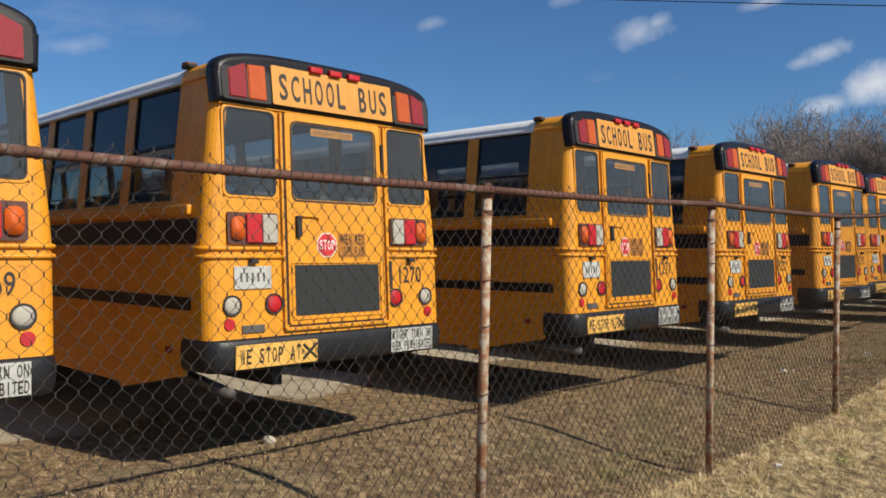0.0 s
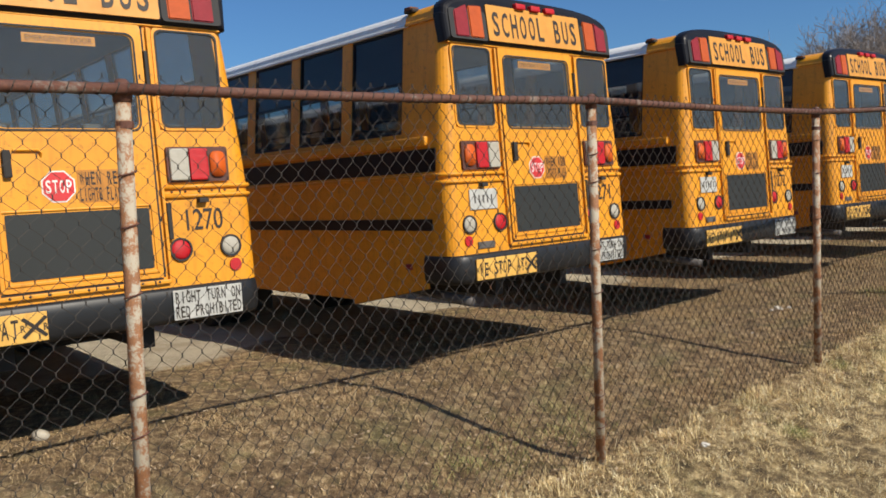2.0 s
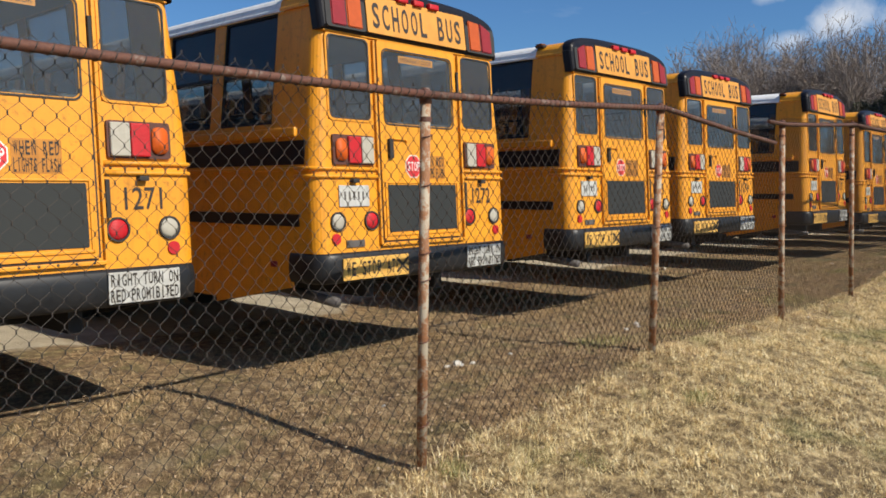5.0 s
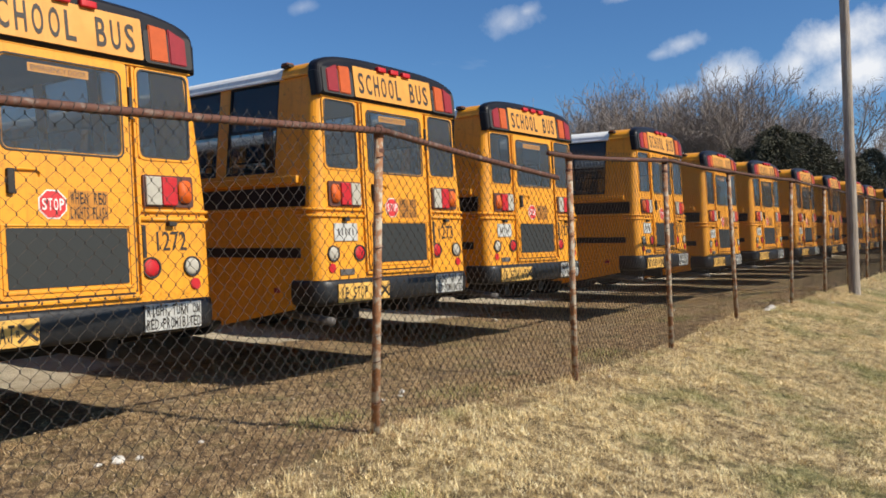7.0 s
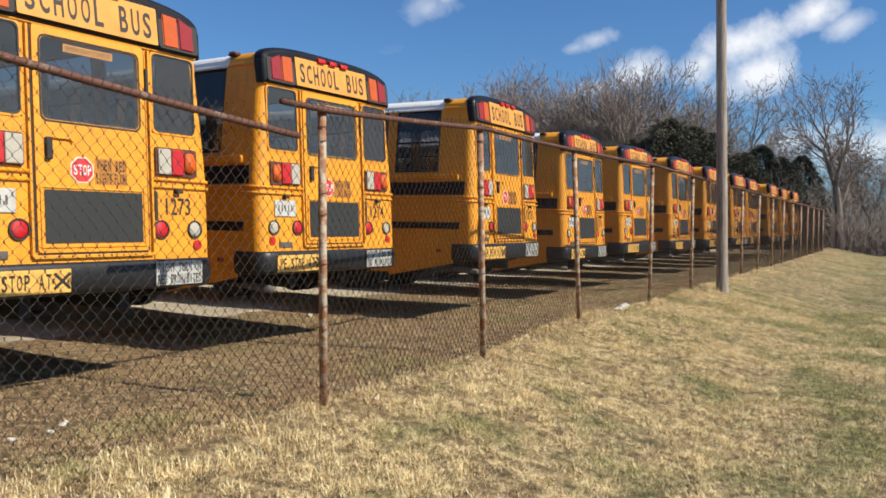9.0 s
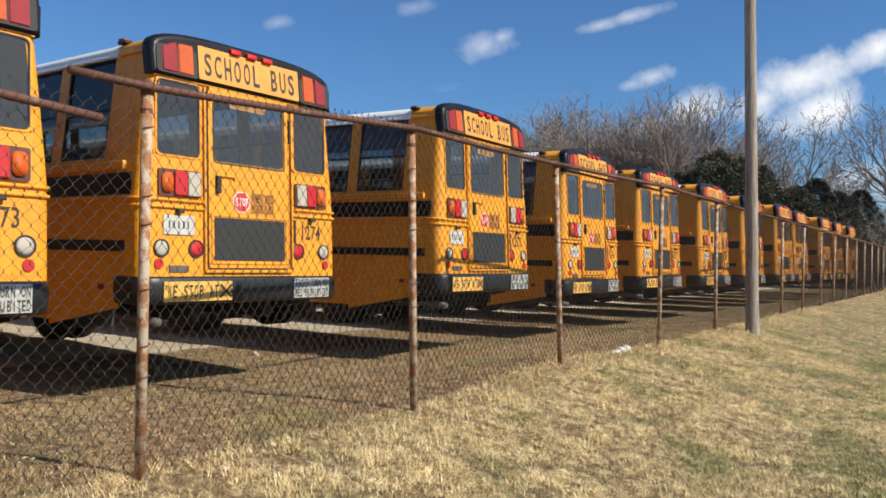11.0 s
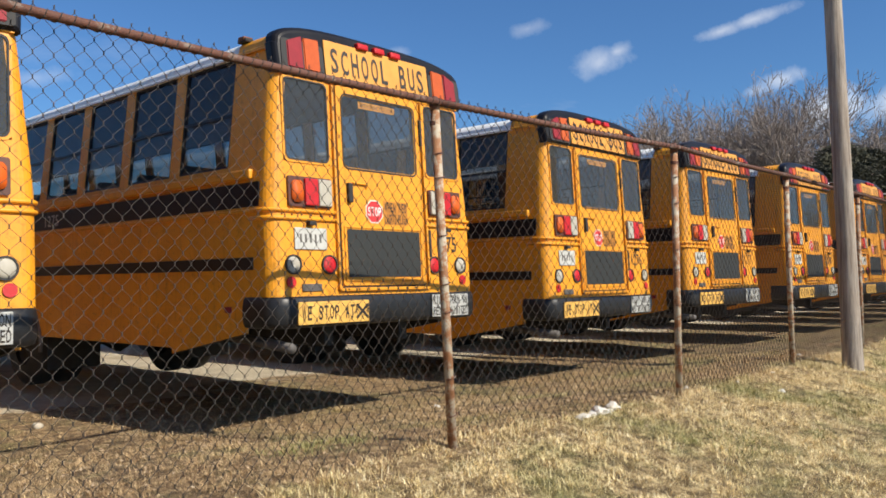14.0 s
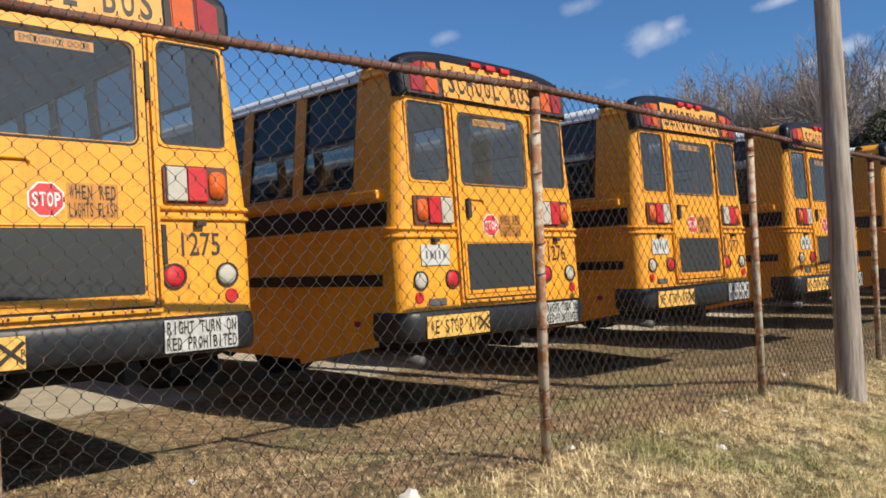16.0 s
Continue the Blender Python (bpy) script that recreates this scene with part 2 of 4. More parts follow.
def add_box(bm, x0, x1, y0, y1, z0, z1, bevel=0.0, segs=2):
    r = bmesh.ops.create_cube(bm, size=1.0)
    vs = r["verts"]
    for v in vs:
        v.co = Vector(((x0 + x1) / 2 + v.co.x * (x1 - x0), (y0 + y1) / 2 + v.co.y * (y1 - y0), (z0 + z1) / 2 + v.co.z * (z1 - z0)))
    if bevel:
        es = list({e for v in vs for e in v.link_edges})
        bmesh.ops.bevel(bm, geom=es, offset=bevel, segments=segs, affect="EDGES", profile=0.6)
    return vs


def box(x0, x1, y0, y1, z0, z1, bevel=0.0, segs=2):
    bm = bmesh.new()
    add_box(bm, x0, x1, y0, y1, z0, z1, bevel, segs)
    return bm


def prism(outline, y0, y1, hole=None):
    """A flat shape in x, z pulled from y0 to y1; hole: an outline with as many points, left open."""
    bm = bmesh.new()
    if hole is None:
        f = bm.faces.new([bm.verts.new((x, y0, z)) for x, z in outline])
        g = bmesh.ops.extrude_face_region(bm, geom=[f])
        bmesh.ops.translate(bm, vec=(0, y1 - y0, 0), verts=[v for v in g["geom"] if isinstance(v, bmesh.types.BMVert)])
    else:
        n = len(outline)
        rings = [[bm.verts.new((x, y, z)) for x, z in o] for o, y in ((outline, y0), (outline, y1), (hole, y1), (hole, y0))]
        for a in range(4):
            for i in range(n):
                p, q = rings[a], rings[(a + 1) % 4]
                bm.faces.new((p[i], p[(i + 1) % n], q[(i + 1) % n], q[i]))
    bmesh.ops.recalc_face_normals(bm, faces=bm.faces)
    return bm


def round_rect(x0, x1, z0, z1, r, n=5):
    pts = []
    for cx, cz, a0 in ((x1 - r, z1 - r, 0), (x0 + r, z1 - r, 90), (x0 + r, z0 + r, 180), (x1 - r, z0 + r, 270)):
        for i in range(n):
            a = radians(a0 + 90 * i / (n - 1))
            pts.append((cx + r * math.cos(a), cz + r * math.sin(a)))
    return pts


def disc(cx, cz, r, n=20, start=0.0):
    return [(cx + r * math.cos(2 * math.pi * i / n + start), cz + r * math.sin(2 * math.pi * i / n + start)) for i in range(n)]


def dome(cx, cz, r, y, depth, n=20, rings=4):
    """A round lens that bulges towards -y."""
    bm = bmesh.new()
    rows = []
    for k in range(rings):
        a = k / rings * math.pi / 2
        rows.append([bm.verts.new((cx + r * math.cos(a) * math.cos(2 * math.pi * i / n), y - depth * math.sin(a),
                                   cz + r * math.cos(a) * math.sin(2 * math.pi * i / n))) for i in range(n)])
    tip = bm.verts.new((cx, y - depth, cz))
    for p, q in zip(rows, rows[1:]):
        for i in range(n):
            bm.faces.new((p[i], p[(i + 1) % n], q[(i + 1) % n], q[i]))
    for i in range(n):
        bm.faces.new((rows[-1][i], rows[-1][(i + 1) % n], tip))
    bmesh.ops.recalc_face_normals(bm, faces=bm.faces)
    return bm


def add_tube(bm, pts, radius, sides=8, closed_ends=True, radii=None):
    pts = [Vector(p) for p in pts]
    rings = []
    for i, p in enumerate(pts):
        d = (pts[min(i + 1, len(pts) - 1)] - pts[max(i - 1, 0)]).normalized()
        u = d.orthogonal().normalized() if abs(d.z) > 0.95 or i == 0 and abs(d.z) > 0.95 else d.cross(Vector((0, 0, 1))).normalized()
        v = d.cross(u).normalized()
        rr = radii[i] if radii else radius
        rings.append([bm.verts.new(p + (u * math.cos(2 * math.pi * k / sides) + v * math.sin(2 * math.pi * k / sides)) * rr) for k in range(sides)])
    for a, b in zip(rings, rings[1:]):
        for k in range(sides):
            bm.faces.new((a[k], a[(k + 1) % sides], b[(k + 1) % sides], b[k]))
    if closed_ends:
        bm.faces.new(rings[0][::-1])
        bm.faces.new(rings[-1])


def tube(pts, radius, sides=8, radii=None):
    bm = bmesh.new()
    add_tube(bm, pts, radius, sides, True, radii)
    bmesh.ops.recalc_face_normals(bm, faces=bm.faces)
    return bm


def text_bm(body, cx, cz, width, height, y, lift=0.003, bold=0.0):
    """Lettering that faces -y, fitted into width and height round (cx, cz)."""
    cu = bpy.data.curves.new("lettering", "FONT")
    cu.body, cu.align_x, cu.align_y, cu.offset, cu.resolution_u = body, "CENTER", "CENTER", bold, 3
    ob = new("lettering", cu)
    bpy.context.view_layer.update()
    me = bpy.data.meshes.new_from_object(ob.evaluated_get(bpy.context.evaluated_depsgraph_get()))
    bpy.data.objects.remove(ob)
    bpy.data.curves.remove(cu)
    bm = bmesh.new()
    bm.from_mesh(me)
    bpy.data.meshes.remove(me)
    lo = [min(v.co[i] for v in bm.verts) for i in (0, 1)]
    hi = [max(v.co[i] for v in bm.verts) for i in (0, 1)]
    for v in bm.verts:
        x = (v.co.x - (lo[0] + hi[0]) / 2) / (hi[0] - lo[0]) * width
        z = (v.co.y - (lo[1] + hi[1]) / 2) / (hi[1] - lo[1]) * height
        v.co = Vector((cx + x, y - lift, cz + z))
    return bm


GLYPHS = {}
for ch in "ABCDEFGHILNOPRSTUW0123456789":
    GLYPHS[ch] = bpy.data.meshes.new("glyph")
    glyph = text_bm(ch, 0, 0, 1.0, 1.0, 0, 0.0, 0.016)
    glyph.to_mesh(GLYPHS[ch])
    glyph.free()


def text_letters(body, cx, cz, width, height, y, lift=0.003, fill=0.72):
    """Narrow block capitals, one to a cell of equal width: a bmesh for each letter."""
    cell = width / (len(body) - 1 + fill)
    out = []
    for i, ch in enumerate(body):
        if ch == " ":
            continue
        w = cell * fill * {"I": 0.28, "1": 0.55}.get(ch, 1.0)
        bm = bmesh.new()
        bm.from_mesh(GLYPHS[ch])
        for v in bm.verts:
            v.co = Vector((cx - width / 2 + cell * (i + fill / 2) + v.co.x * w, y - lift, cz + v.co.z * height))
        out.append(bm)
    return out


LEAN = 0.056


def rear_y(z):
    """How far the rear wall stands forward of the bumper line at height z."""
    return LEAN * z + (0.03 * max(0.0, z - 2.8) / 0.4)


def lean(bm):
    """Lays a part that was built upright on the plane y = 0 onto the leaning rear wall."""
    for v in bm.verts:
        v.co.y += rear_y(v.co.z)
    return bm


def half_width(z):
    return 1.22 if z < 1.8 else 1.22 - 0.115 * (z - 1.8) / 1.2


# ---------------------------------------------------------------- ground
FENCE_LINE_X = (-30.0, 5.6, 8.8, 11.88, 14.6, 17.63, 20.72, 23.65, 60.0)
FENCE_LINE_Y = (-0.66, -1.655, -1.61, -1.69, -1.77, -1.74, -2.07, -2.17, -2.6)


def fence_y(x):
    return float(np.interp(x, FENCE_LINE_X, FENCE_LINE_Y))


def smooth(a, b, x):
    t = min(1.0, max(0.0, (x - a) / (b - a)))
    return t * t * (3 - 2 * t)


FENCE_FOOT_X = (2.5, 5.6, 8.8, 11.88, 14.6, 17.6, 20.7, 24.0)
FENCE_FOOT_Z = (-0.26, -0.18, 0.07, 0.01, 0.00, 0.14, 0.14, 0.17)


def ground_z(x, y):
    at_fence = float(np.interp(x, FENCE_FOOT_X, FENCE_FOOT_Z))
    d = fence_y(x) - y
    if d > 0:      # the grass verge falls away from the fence
        z = at_fence - 0.17 * min(d, 2.6) - 0.03 * smooth(2.0, 6.0, d)
    else:          # the lot
        z = at_fence * (1 - smooth(0.2, 2.2, -d))
    return z


def ground_height(x, y):
    f = 1.0 - smooth(20, 60, abs(x - 12))
    return ground_z(x, y) + f * (0.035 * noise.noise(Vector((x * 0.6, y * 0.6, 0))) + 0.014 * noise.noise(Vector((x * 3.1, y * 3.1, 5))))


def green_amount(n, co, x, y):
    """Where the turf still grows: patches, more of them away from the fence and along the verge."""
    patch = n.noise(co, 0.9, 6, 0.66)
    away = n.grey(n.math("MULTIPLY", y, -1.0), 2.6, 5.5, 0.0, 0.075)
    along = n.grey(x, 8.0, 24.0, -0.02, 0.06)
    return n.math("MULTIPLY", n.grey(n.math("ADD", patch, n.math("ADD", away, along)), 0.54, 0.68), 0.85)


def ground_material():
    m, n, _ = material("ground_dry_grass_and_gravel")
    co = n.add("ShaderNodeNewGeometry").outputs["Position"]
    s = n.add("ShaderNodeSeparateXYZ", {0: co})
    x, y = s.outputs[0], s.outputs[1]
    big = n.noise(co, 0.55, 4, 0.6)
    mid = n.noise(co, 2.6, 5, 0.65)
    fine = n.math("ADD", n.math("MULTIPLY", n.noise(co, 38.0, 6, 0.75), 0.55), n.math("MULTIPLY", n.noise(co, 9.0, 4, 0.65), 0.45))
    grit = n.noise(co, 120.0, 3, 0.7)
    # dry turf
    clump = n.noise(co, 9.0, 5, 0.70)
    mixed = n.math("ADD", n.math("MULTIPLY", fine, 0.55), n.math("MULTIPLY", clump, 0.45))
    turf = n.ramp(mixed, [(0.36, (0.060, 0.040, 0.020)), (0.5, (0.270, 0.190, 0.088)), (0.64, (0.800, 0.620, 0.320))])
    green = n.ramp(mixed, [(0.36, (0.044, 0.046, 0.017)), (0.5, (0.165, 0.165, 0.058)), (0.66, (0.450, 0.400, 0.165))])
    turf = n.mix(green_amount(n, co, x, y), turf, green)
    # trodden brown weeds on the lot side of the fence
    weeds = n.ramp(mixed, [(0.36, (0.07, 0.045, 0.024)), (0.5, (0.24, 0.155, 0.077)), (0.64, (0.62, 0.45, 0.235))])
    weeds = n.mix(n.math("MULTIPLY", n.grey(mid, 0.52, 0.66), 0.6), weeds, (0.195, 0.170, 0.061))
    weeds = n.mix(n.math("MULTIPLY", green_amount(n, co, x, y), 0.6), weeds, green)
    # pale worn gravel and paving where the buses stand
    dirt = n.noise(co, 0.8, 6, 0.72)
    gravel = n.ramp(n.math("ADD", n.math("MULTIPLY", grit, 0.6), n.math("MULTIPLY", mid, 0.4)),
                    [(0.3, (0.36, 0.30, 0.21)), (0.48, (0.56, 0.485, 0.35)), (0.66, (0.72, 0.64, 0.49))])
    gravel = n.mix(n.math("MULTIPLY", n.grey(dirt, 0.52, 0.62), 0.55), gravel, (0.34, 0.26, 0.16))
    weeds = n.mix(n.math("MULTIPLY", n.grey(n.noise(co, 1.4, 5, 0.7), 0.56, 0.70), 0.6), weeds, (0.42, 0.33, 0.20))
    edge = n.math("SUBTRACT", y, n.math("SUBTRACT", -1.50, n.math("MULTIPLY", x, 0.028)))
    edge = n.math("ADD", edge, n.math("MULTIPLY", n.math("SUBTRACT", mid, 0.5), 1.5))
    c = n.mix(n.grey(edge, -0.45, 0.35), turf, weeds)
    # the broken front edge of the concrete
    ragged = n.math("ADD", n.math("MULTIPLY", n.math("SUBTRACT", n.noise(co, 0.8, 6, 0.6), 0.5), 2.6), n.math("MULTIPLY", n.math("SUBTRACT", mid, 0.5), 0.8))
    c = n.mix(n.grey(n.math("ADD", y, ragged), 2.95, 3.2), c, gravel)
    return finish(m, n, c, 0.95, 0.0, n.math("ADD", mixed, n.math("MULTIPLY", grit, 0.4)), 1.0, 0.06)


def steps(lo, hi, fine_lo, fine_hi, d):
    out = list(np.arange(fine_lo, fine_hi + 1e-6, d))
    k = d
    while out[-1] < hi:
        k *= 1.35
        out.append(min(hi, out[-1] + k))
    k = d
    while out[0] > lo:
        k *= 1.35
        out.insert(0, max(lo, out[0] - k))
    return out


def make_ground():
    xs, ys = steps(-900, 1500, -6, 32, 0.3), steps(-900, 1200, -6.5, 3, 0.18)
    verts = [(x, y, ground_height(x, y)) for x in xs for y in ys]
    n = len(ys)
    faces = [(i * n + j, (i + 1) * n + j, (i + 1) * n + j + 1, i * n + j + 1) for i in range(len(xs) - 1) for j in range(n - 1)]
    me = bpy.data.meshes.new("ground")
    me.from_pydata(verts, [], faces)
    me.polygons.foreach_set("use_smooth", [True] * len(me.polygons))
    me.materials.append(ground_material())
    return tagged(new("ground", me), "dry tan grass verge running into a brown gravel parking lot", "ground", kind="structure")


make_ground()


# ---------------------------------------------------------------- the school bus
BUS_LENGTH = 10.6
AXLE_Y = 4.93
WIN_LEN = 0.765
PILLARS = [0.69 + 0.925 * i for i in range(11)]     # rear edges of the side windows
WIN_LO, WIN_HI = 2.11, 3.035
R_CORNER = 0.11


def perimeter(u, z):
    """Outer skin: u < 0 along the rear wall from the middle (-1) to the corner (0); u = 0..1 round the corner; then y along the side."""
    w = half_width(z)
    y0 = rear_y(z)
    if u <= 0:
        return Vector(((w - R_CORNER) * (1 + u), y0, z))
    if u <= 1:
        a = u * math.pi / 2
        return Vector((w - R_CORNER + R_CORNER * math.sin(a), y0 + R_CORNER * (1 - math.cos(a)), z))
    return Vector((w, max(u - 1, y0 + R_CORNER), z))


def skirt(y):
    """The lower edge of the body side."""
    if y < 0.42:
        return 1.05
    if y < 1.52:
        return 0.76 - 0.21 * (y - 0.42) / 1.1
    if y < AXLE_Y - 0.67:
        return 0.60
    if y < AXLE_Y + 0.67:
        a = (y - AXLE_Y) / 0.67
        return 0.54 + 0.50 * math.sqrt(max(0.0, 1 - a * a))
    return 0.60


def bus_skin():
    """Rear wall and both sides as one thin shell with the window openings cut out."""
    bm = bmesh.new()
    cache = {}

    def vert(side, p):
        key = (round(side * p.x, 4), round(p.y, 4), round(p.z, 4))
        if key not in cache:
            cache[key] = bm.verts.new((side * p.x, p.y, p.z))
        return cache[key]

    def quad(side, a, b, c, d):
        vs = [vert(side, p) for p in (a, b, c, d)]
        if len(set(vs)) < 3:
            return
        vs = [v for i, v in enumerate(vs) if v != vs[i - 1]]
        try:
            bm.faces.new(vs if side > 0 else vs[::-1])
        except ValueError:
            pass

    zs = [1.05, 1.2, 1.65, 1.75, 1.95, WIN_LO, 2.13, 2.4, 2.76, 2.82, WIN_HI, 3.05]
    for side in (1, -1):
        xs = [0.0, 0.44, 0.58, 1.06]
        for za, zb in zip(zs, zs[1:]):
            rowx = xs + ["c"]
            for xa, xb in zip(rowx, rowx[1:]):
                def at(x, z):
                    return perimeter(0, z) if x == "c" else Vector((min(x, half_width(z) - R_CORNER), rear_y(z), z))
                if xa == 0.0 and 2.13 <= za < 2.76 or xa == 0.58 and 2.13 <= za < 2.82:
                    continue
                quad(side, at(xa, za), at(xb, za), at(xb, zb), at(xa, zb))
            for k in range(6):
                ua, ub = k / 6, (k + 1) / 6
                quad(side, perimeter(ua, za), perimeter(ub, za), perimeter(ub, zb), perimeter(ua, zb))
        # sides above the skirt line
        ys = [0.30] + [v for p in PILLARS for v in (p, p + WIN_LEN)] + [BUS_LENGTH]
        for za, zb in zip(zs, zs[1:]):
            first = [perimeter(1, za), perimeter(1, zb)]
            quad(side, first[0], Vector((half_width(za), 0.42, za)), Vector((half_width(zb), 0.42, zb)), first[1])
            ysx = [0.42] + ys[1:]
            for i, (ya, yb) in enumerate(zip(ysx, ysx[1:])):
                if i % 2 == 1 and WIN_LO <= za < WIN_HI:
                    continue
                quad(side, Vector((half_width(za), ya, za)), Vector((half_width(za), yb, za)),
                     Vector((half_width(zb), yb, zb)), Vector((half_width(zb), ya, zb)))
        # the skirt
        arch_y = [AXLE_Y + 0.671 * math.sin(radians(a)) for a in (-90, -80, -65, -48, -30, -12, 12, 30, 48, 65, 80, 90)]
        sy = [0.42, 0.97, 1.519, 1.521, 2.6] + arch_y + [7.5, BUS_LENGTH]
        for ya, yb in zip(sy, sy[1:]):
            quad(side, Vector((1.22, ya, min(1.05, skirt(ya)))), Vector((1.22, yb, min(1.05, skirt(yb)))), Vector((1.22, yb, 1.05)), Vector((1.22, ya, 1.05)))
    # front wall, never seen, closes the box
    w = [(-1.22, 0.6), (1.22, 0.6), (1.22, 1.75), (1.1, 3.05), (-1.1, 3.05), (-1.22, 1.75)]
    bm.faces.new([bm.verts.new((x, BUS_LENGTH, z)) for x, z in w][::-1])
    return bm


def roof_section(n=12, power=0.62):
    """Half of the roof's arch as (x, z), from the eave to the crown."""
    pts = [(1.122, 3.036), (1.122, 3.06)]
    for i in range(n + 1):
        a = i / n * math.pi / 2
        pts.append((1.112 * math.cos(a) ** power, 3.068 + 0.207 * math.sin(a) ** 0.75))
    return pts


def arch(scale=1.0, low=2.84):
    half = [(x * scale + 0.012, z + 0.016) for x, z in roof_section()]
    half[0] = (half_width(low), low)
    return half + [(-x, z) for x, z in half[-2::-1]]


def bus_roof(y0, y1, grow=0.0):
    bm = bmesh.new()
    sec = roof_section(12, 0.85)
    full = [(x + (grow if x > 0.2 else 0), z + grow) for x, z in sec] + [(-x - (grow if x > 0.2 else 0), z + grow) for x, z in sec[-2::-1]]
    rings = [[bm.verts.new((x, y, z)) for x, z in full] for y in (y0, (y0 + y1) / 2, y1)]
    for a, b in zip(rings, rings[1:]):
        for i in range(len(full) - 1):
            bm.faces.new((a[i], a[i + 1], b[i + 1], b[i]))
    bm.faces.new(rings[-1])
    bmesh.ops.recalc_face_normals(bm, faces=bm.faces)
    return bm


def lamp_round(bus, cx, cz, r, mat, label):
    ring = part("lamp", lean(prism(disc(cx, cz, r + 0.011), -0.018, 0.0, disc(cx, cz, r))), M_SEAL, bus, label)
    part("lens", lean(dome(cx, cz, r, -0.004, 0.02)), mat, ring, smooth=True)


def belt_rib(side, z):
    """A rounded rib along the rear wall, round the corner and a little way along the side."""
    line = [(Vector((0.555, rear_y(z), z)), Vector((0, -1, 0))), (Vector((0.85, rear_y(z), z)), Vector((0, -1, 0)))]
    for k in range(9):
        a = k / 8 * math.pi / 2
        line.append((perimeter(k / 8, z), Vector((math.sin(a), -math.cos(a), 0))))
    line.append((Vector((half_width(z), 0.34, z)), Vector((1, 0, 0))))
    bm = bmesh.new()
    sec = [(-0.004, -0.017), (0.016, -0.015), (0.024, -0.006), (0.024, 0.006), (0.016, 0.015), (-0.004, 0.017)]
    rings = []
    for p, nrm in line:
        rings.append([bm.verts.new(((p.x + nrm.x * o) * side, p.y + nrm.y * o, p.z + dz)) for o, dz in sec])
    for a, b in zip(rings, rings[1:]):
        for i in range(len(sec) - 1):
            bm.faces.new((a[i], b[i], b[i + 1], a[i + 1]))
    bm.faces.new(rings[0])
    bm.faces.new(rings[-1])
    bmesh.ops.recalc_face_normals(bm, faces=bm.faces)
    return bm


def tail_cluster(bus, side):
    x0, x1 = (0.605, 1.03) if side > 0 else (-1.03, -0.605)
    z0, z1 = 1.78, 2.0
    c = part("tail_lamp", lean(prism(round_rect(x0 - 0.012, x1 + 0.012, z0 - 0.012, z1 + 0.012, 0.02), -0.022, 0.0)), M_HOUSING, bus,
             "rectangular tail lamp with amber, red and clear lenses")
    for i, (mat, nm) in enumerate(((M_AMBER, "turn_lens"), (M_RED, "brake_lens"), (M_CLEAR, "reverse_lens"))):
        a = x0 + (x1 - x0) * i / 3 if side < 0 else x1 - (x1 - x0) * (i + 1) / 3
        b = a + (x1 - x0) / 3
        if nm == "turn_lens":      # a cut-cornered amber lens set in the dark housing
            bm = prism(round_rect(a + 0.014, b - 0.014, z0 + 0.02, z1 - 0.02, 0.045), -0.040, -0.015)
        else:
            bm = box(a + 0.003, b - 0.003, -0.045, -0.015, z0, z1, 0.012, 3)
        part(nm, lean(bm), mat, c, smooth=nm == "turn_lens")


def rear_window(bus, x0, x1, z0, z1):
    r = part("rear_window", lean(prism(round_rect(x0 - 0.03, x1 + 0.03, z0 - 0.03, z1 + 0.03, 0.055), -0.008, 0.03, round_rect(x0 - 0.012, x1 + 0.012, z0 - 0.012, z1 + 0.012, 0.05))), M_YELLOW, bus,
             "tinted rear window with a thin grey film in a thin rubber seal")
    part("seal", lean(prism(round_rect(x0 - 0.012, x1 + 0.012, z0 - 0.012, z1 + 0.012, 0.05), -0.010, 0.02, round_rect(x0, x1, z0, z1, 0.05))), M_SEAL, r)
    pane = part("pane", lean(prism(round_rect(x0 - 0.005, x1 + 0.005, z0 - 0.005, z1 + 0.005, 0.05), -0.004, 0.002)), M_GLASS, r)
    pane.visible_shadow = False


def thicken(ob, depth):
    mod = ob.modifiers.new("thickness", "SOLIDIFY")
    mod.thickness, mod.offset = depth, -1.0
    return ob


def make_wheel(bus, x, y):
    w = 0.26
    prof = [(0.26, -w / 2), (0.44, -w / 2), (0.485, -w / 2 + 0.03), (0.50, -w / 4), (0.50, w / 4), (0.485, w / 2 - 0.03), (0.44, w / 2), (0.26, w / 2)]
    bm = bmesh.new()
    n = 32
    rings = [[bm.verts.new((x + px, y + r * math.cos(2 * math.pi * i / n), 0.5 + r * math.sin(2 * math.pi * i / n))) for r, px in prof] for i in range(n)]
    for i in range(n):
        a, b = rings[i], rings[(i + 1) % n]
        for k in range(len(prof) - 1):
            bm.faces.new((a[k], b[k], b[k + 1], a[k + 1]))
    bmesh.ops.recalc_face_normals(bm, faces=bm.faces)
    wheel = part("wheel", bm, M_TYRE, bus, "black rubber tyre", True)
    bm = bmesh.new()
    r2 = [(0.262, 0.09), (0.20, 0.04), (0.12, 0.07), (0.05, 0.10)]
    s = 1 if x > 0 else -1
    rings = [[bm.verts.new((x + s * px, y + r * math.cos(2 * math.pi * i / n), 0.5 + r * math.sin(2 * math.pi * i / n))) for r, px in r2] for i in range(n)]
    for i in range(n):
        a, b = rings[i], rings[(i + 1) % n]
        for k in range(3):
            bm.faces.new((a[k], b[k], b[k + 1], a[k + 1]))
    bm.faces.new([q[3] for q in rings])
    bmesh.ops.recalc_face_normals(bm, faces=bm.faces)
    part("rim", bm, M_DARK, wheel, smooth=True)


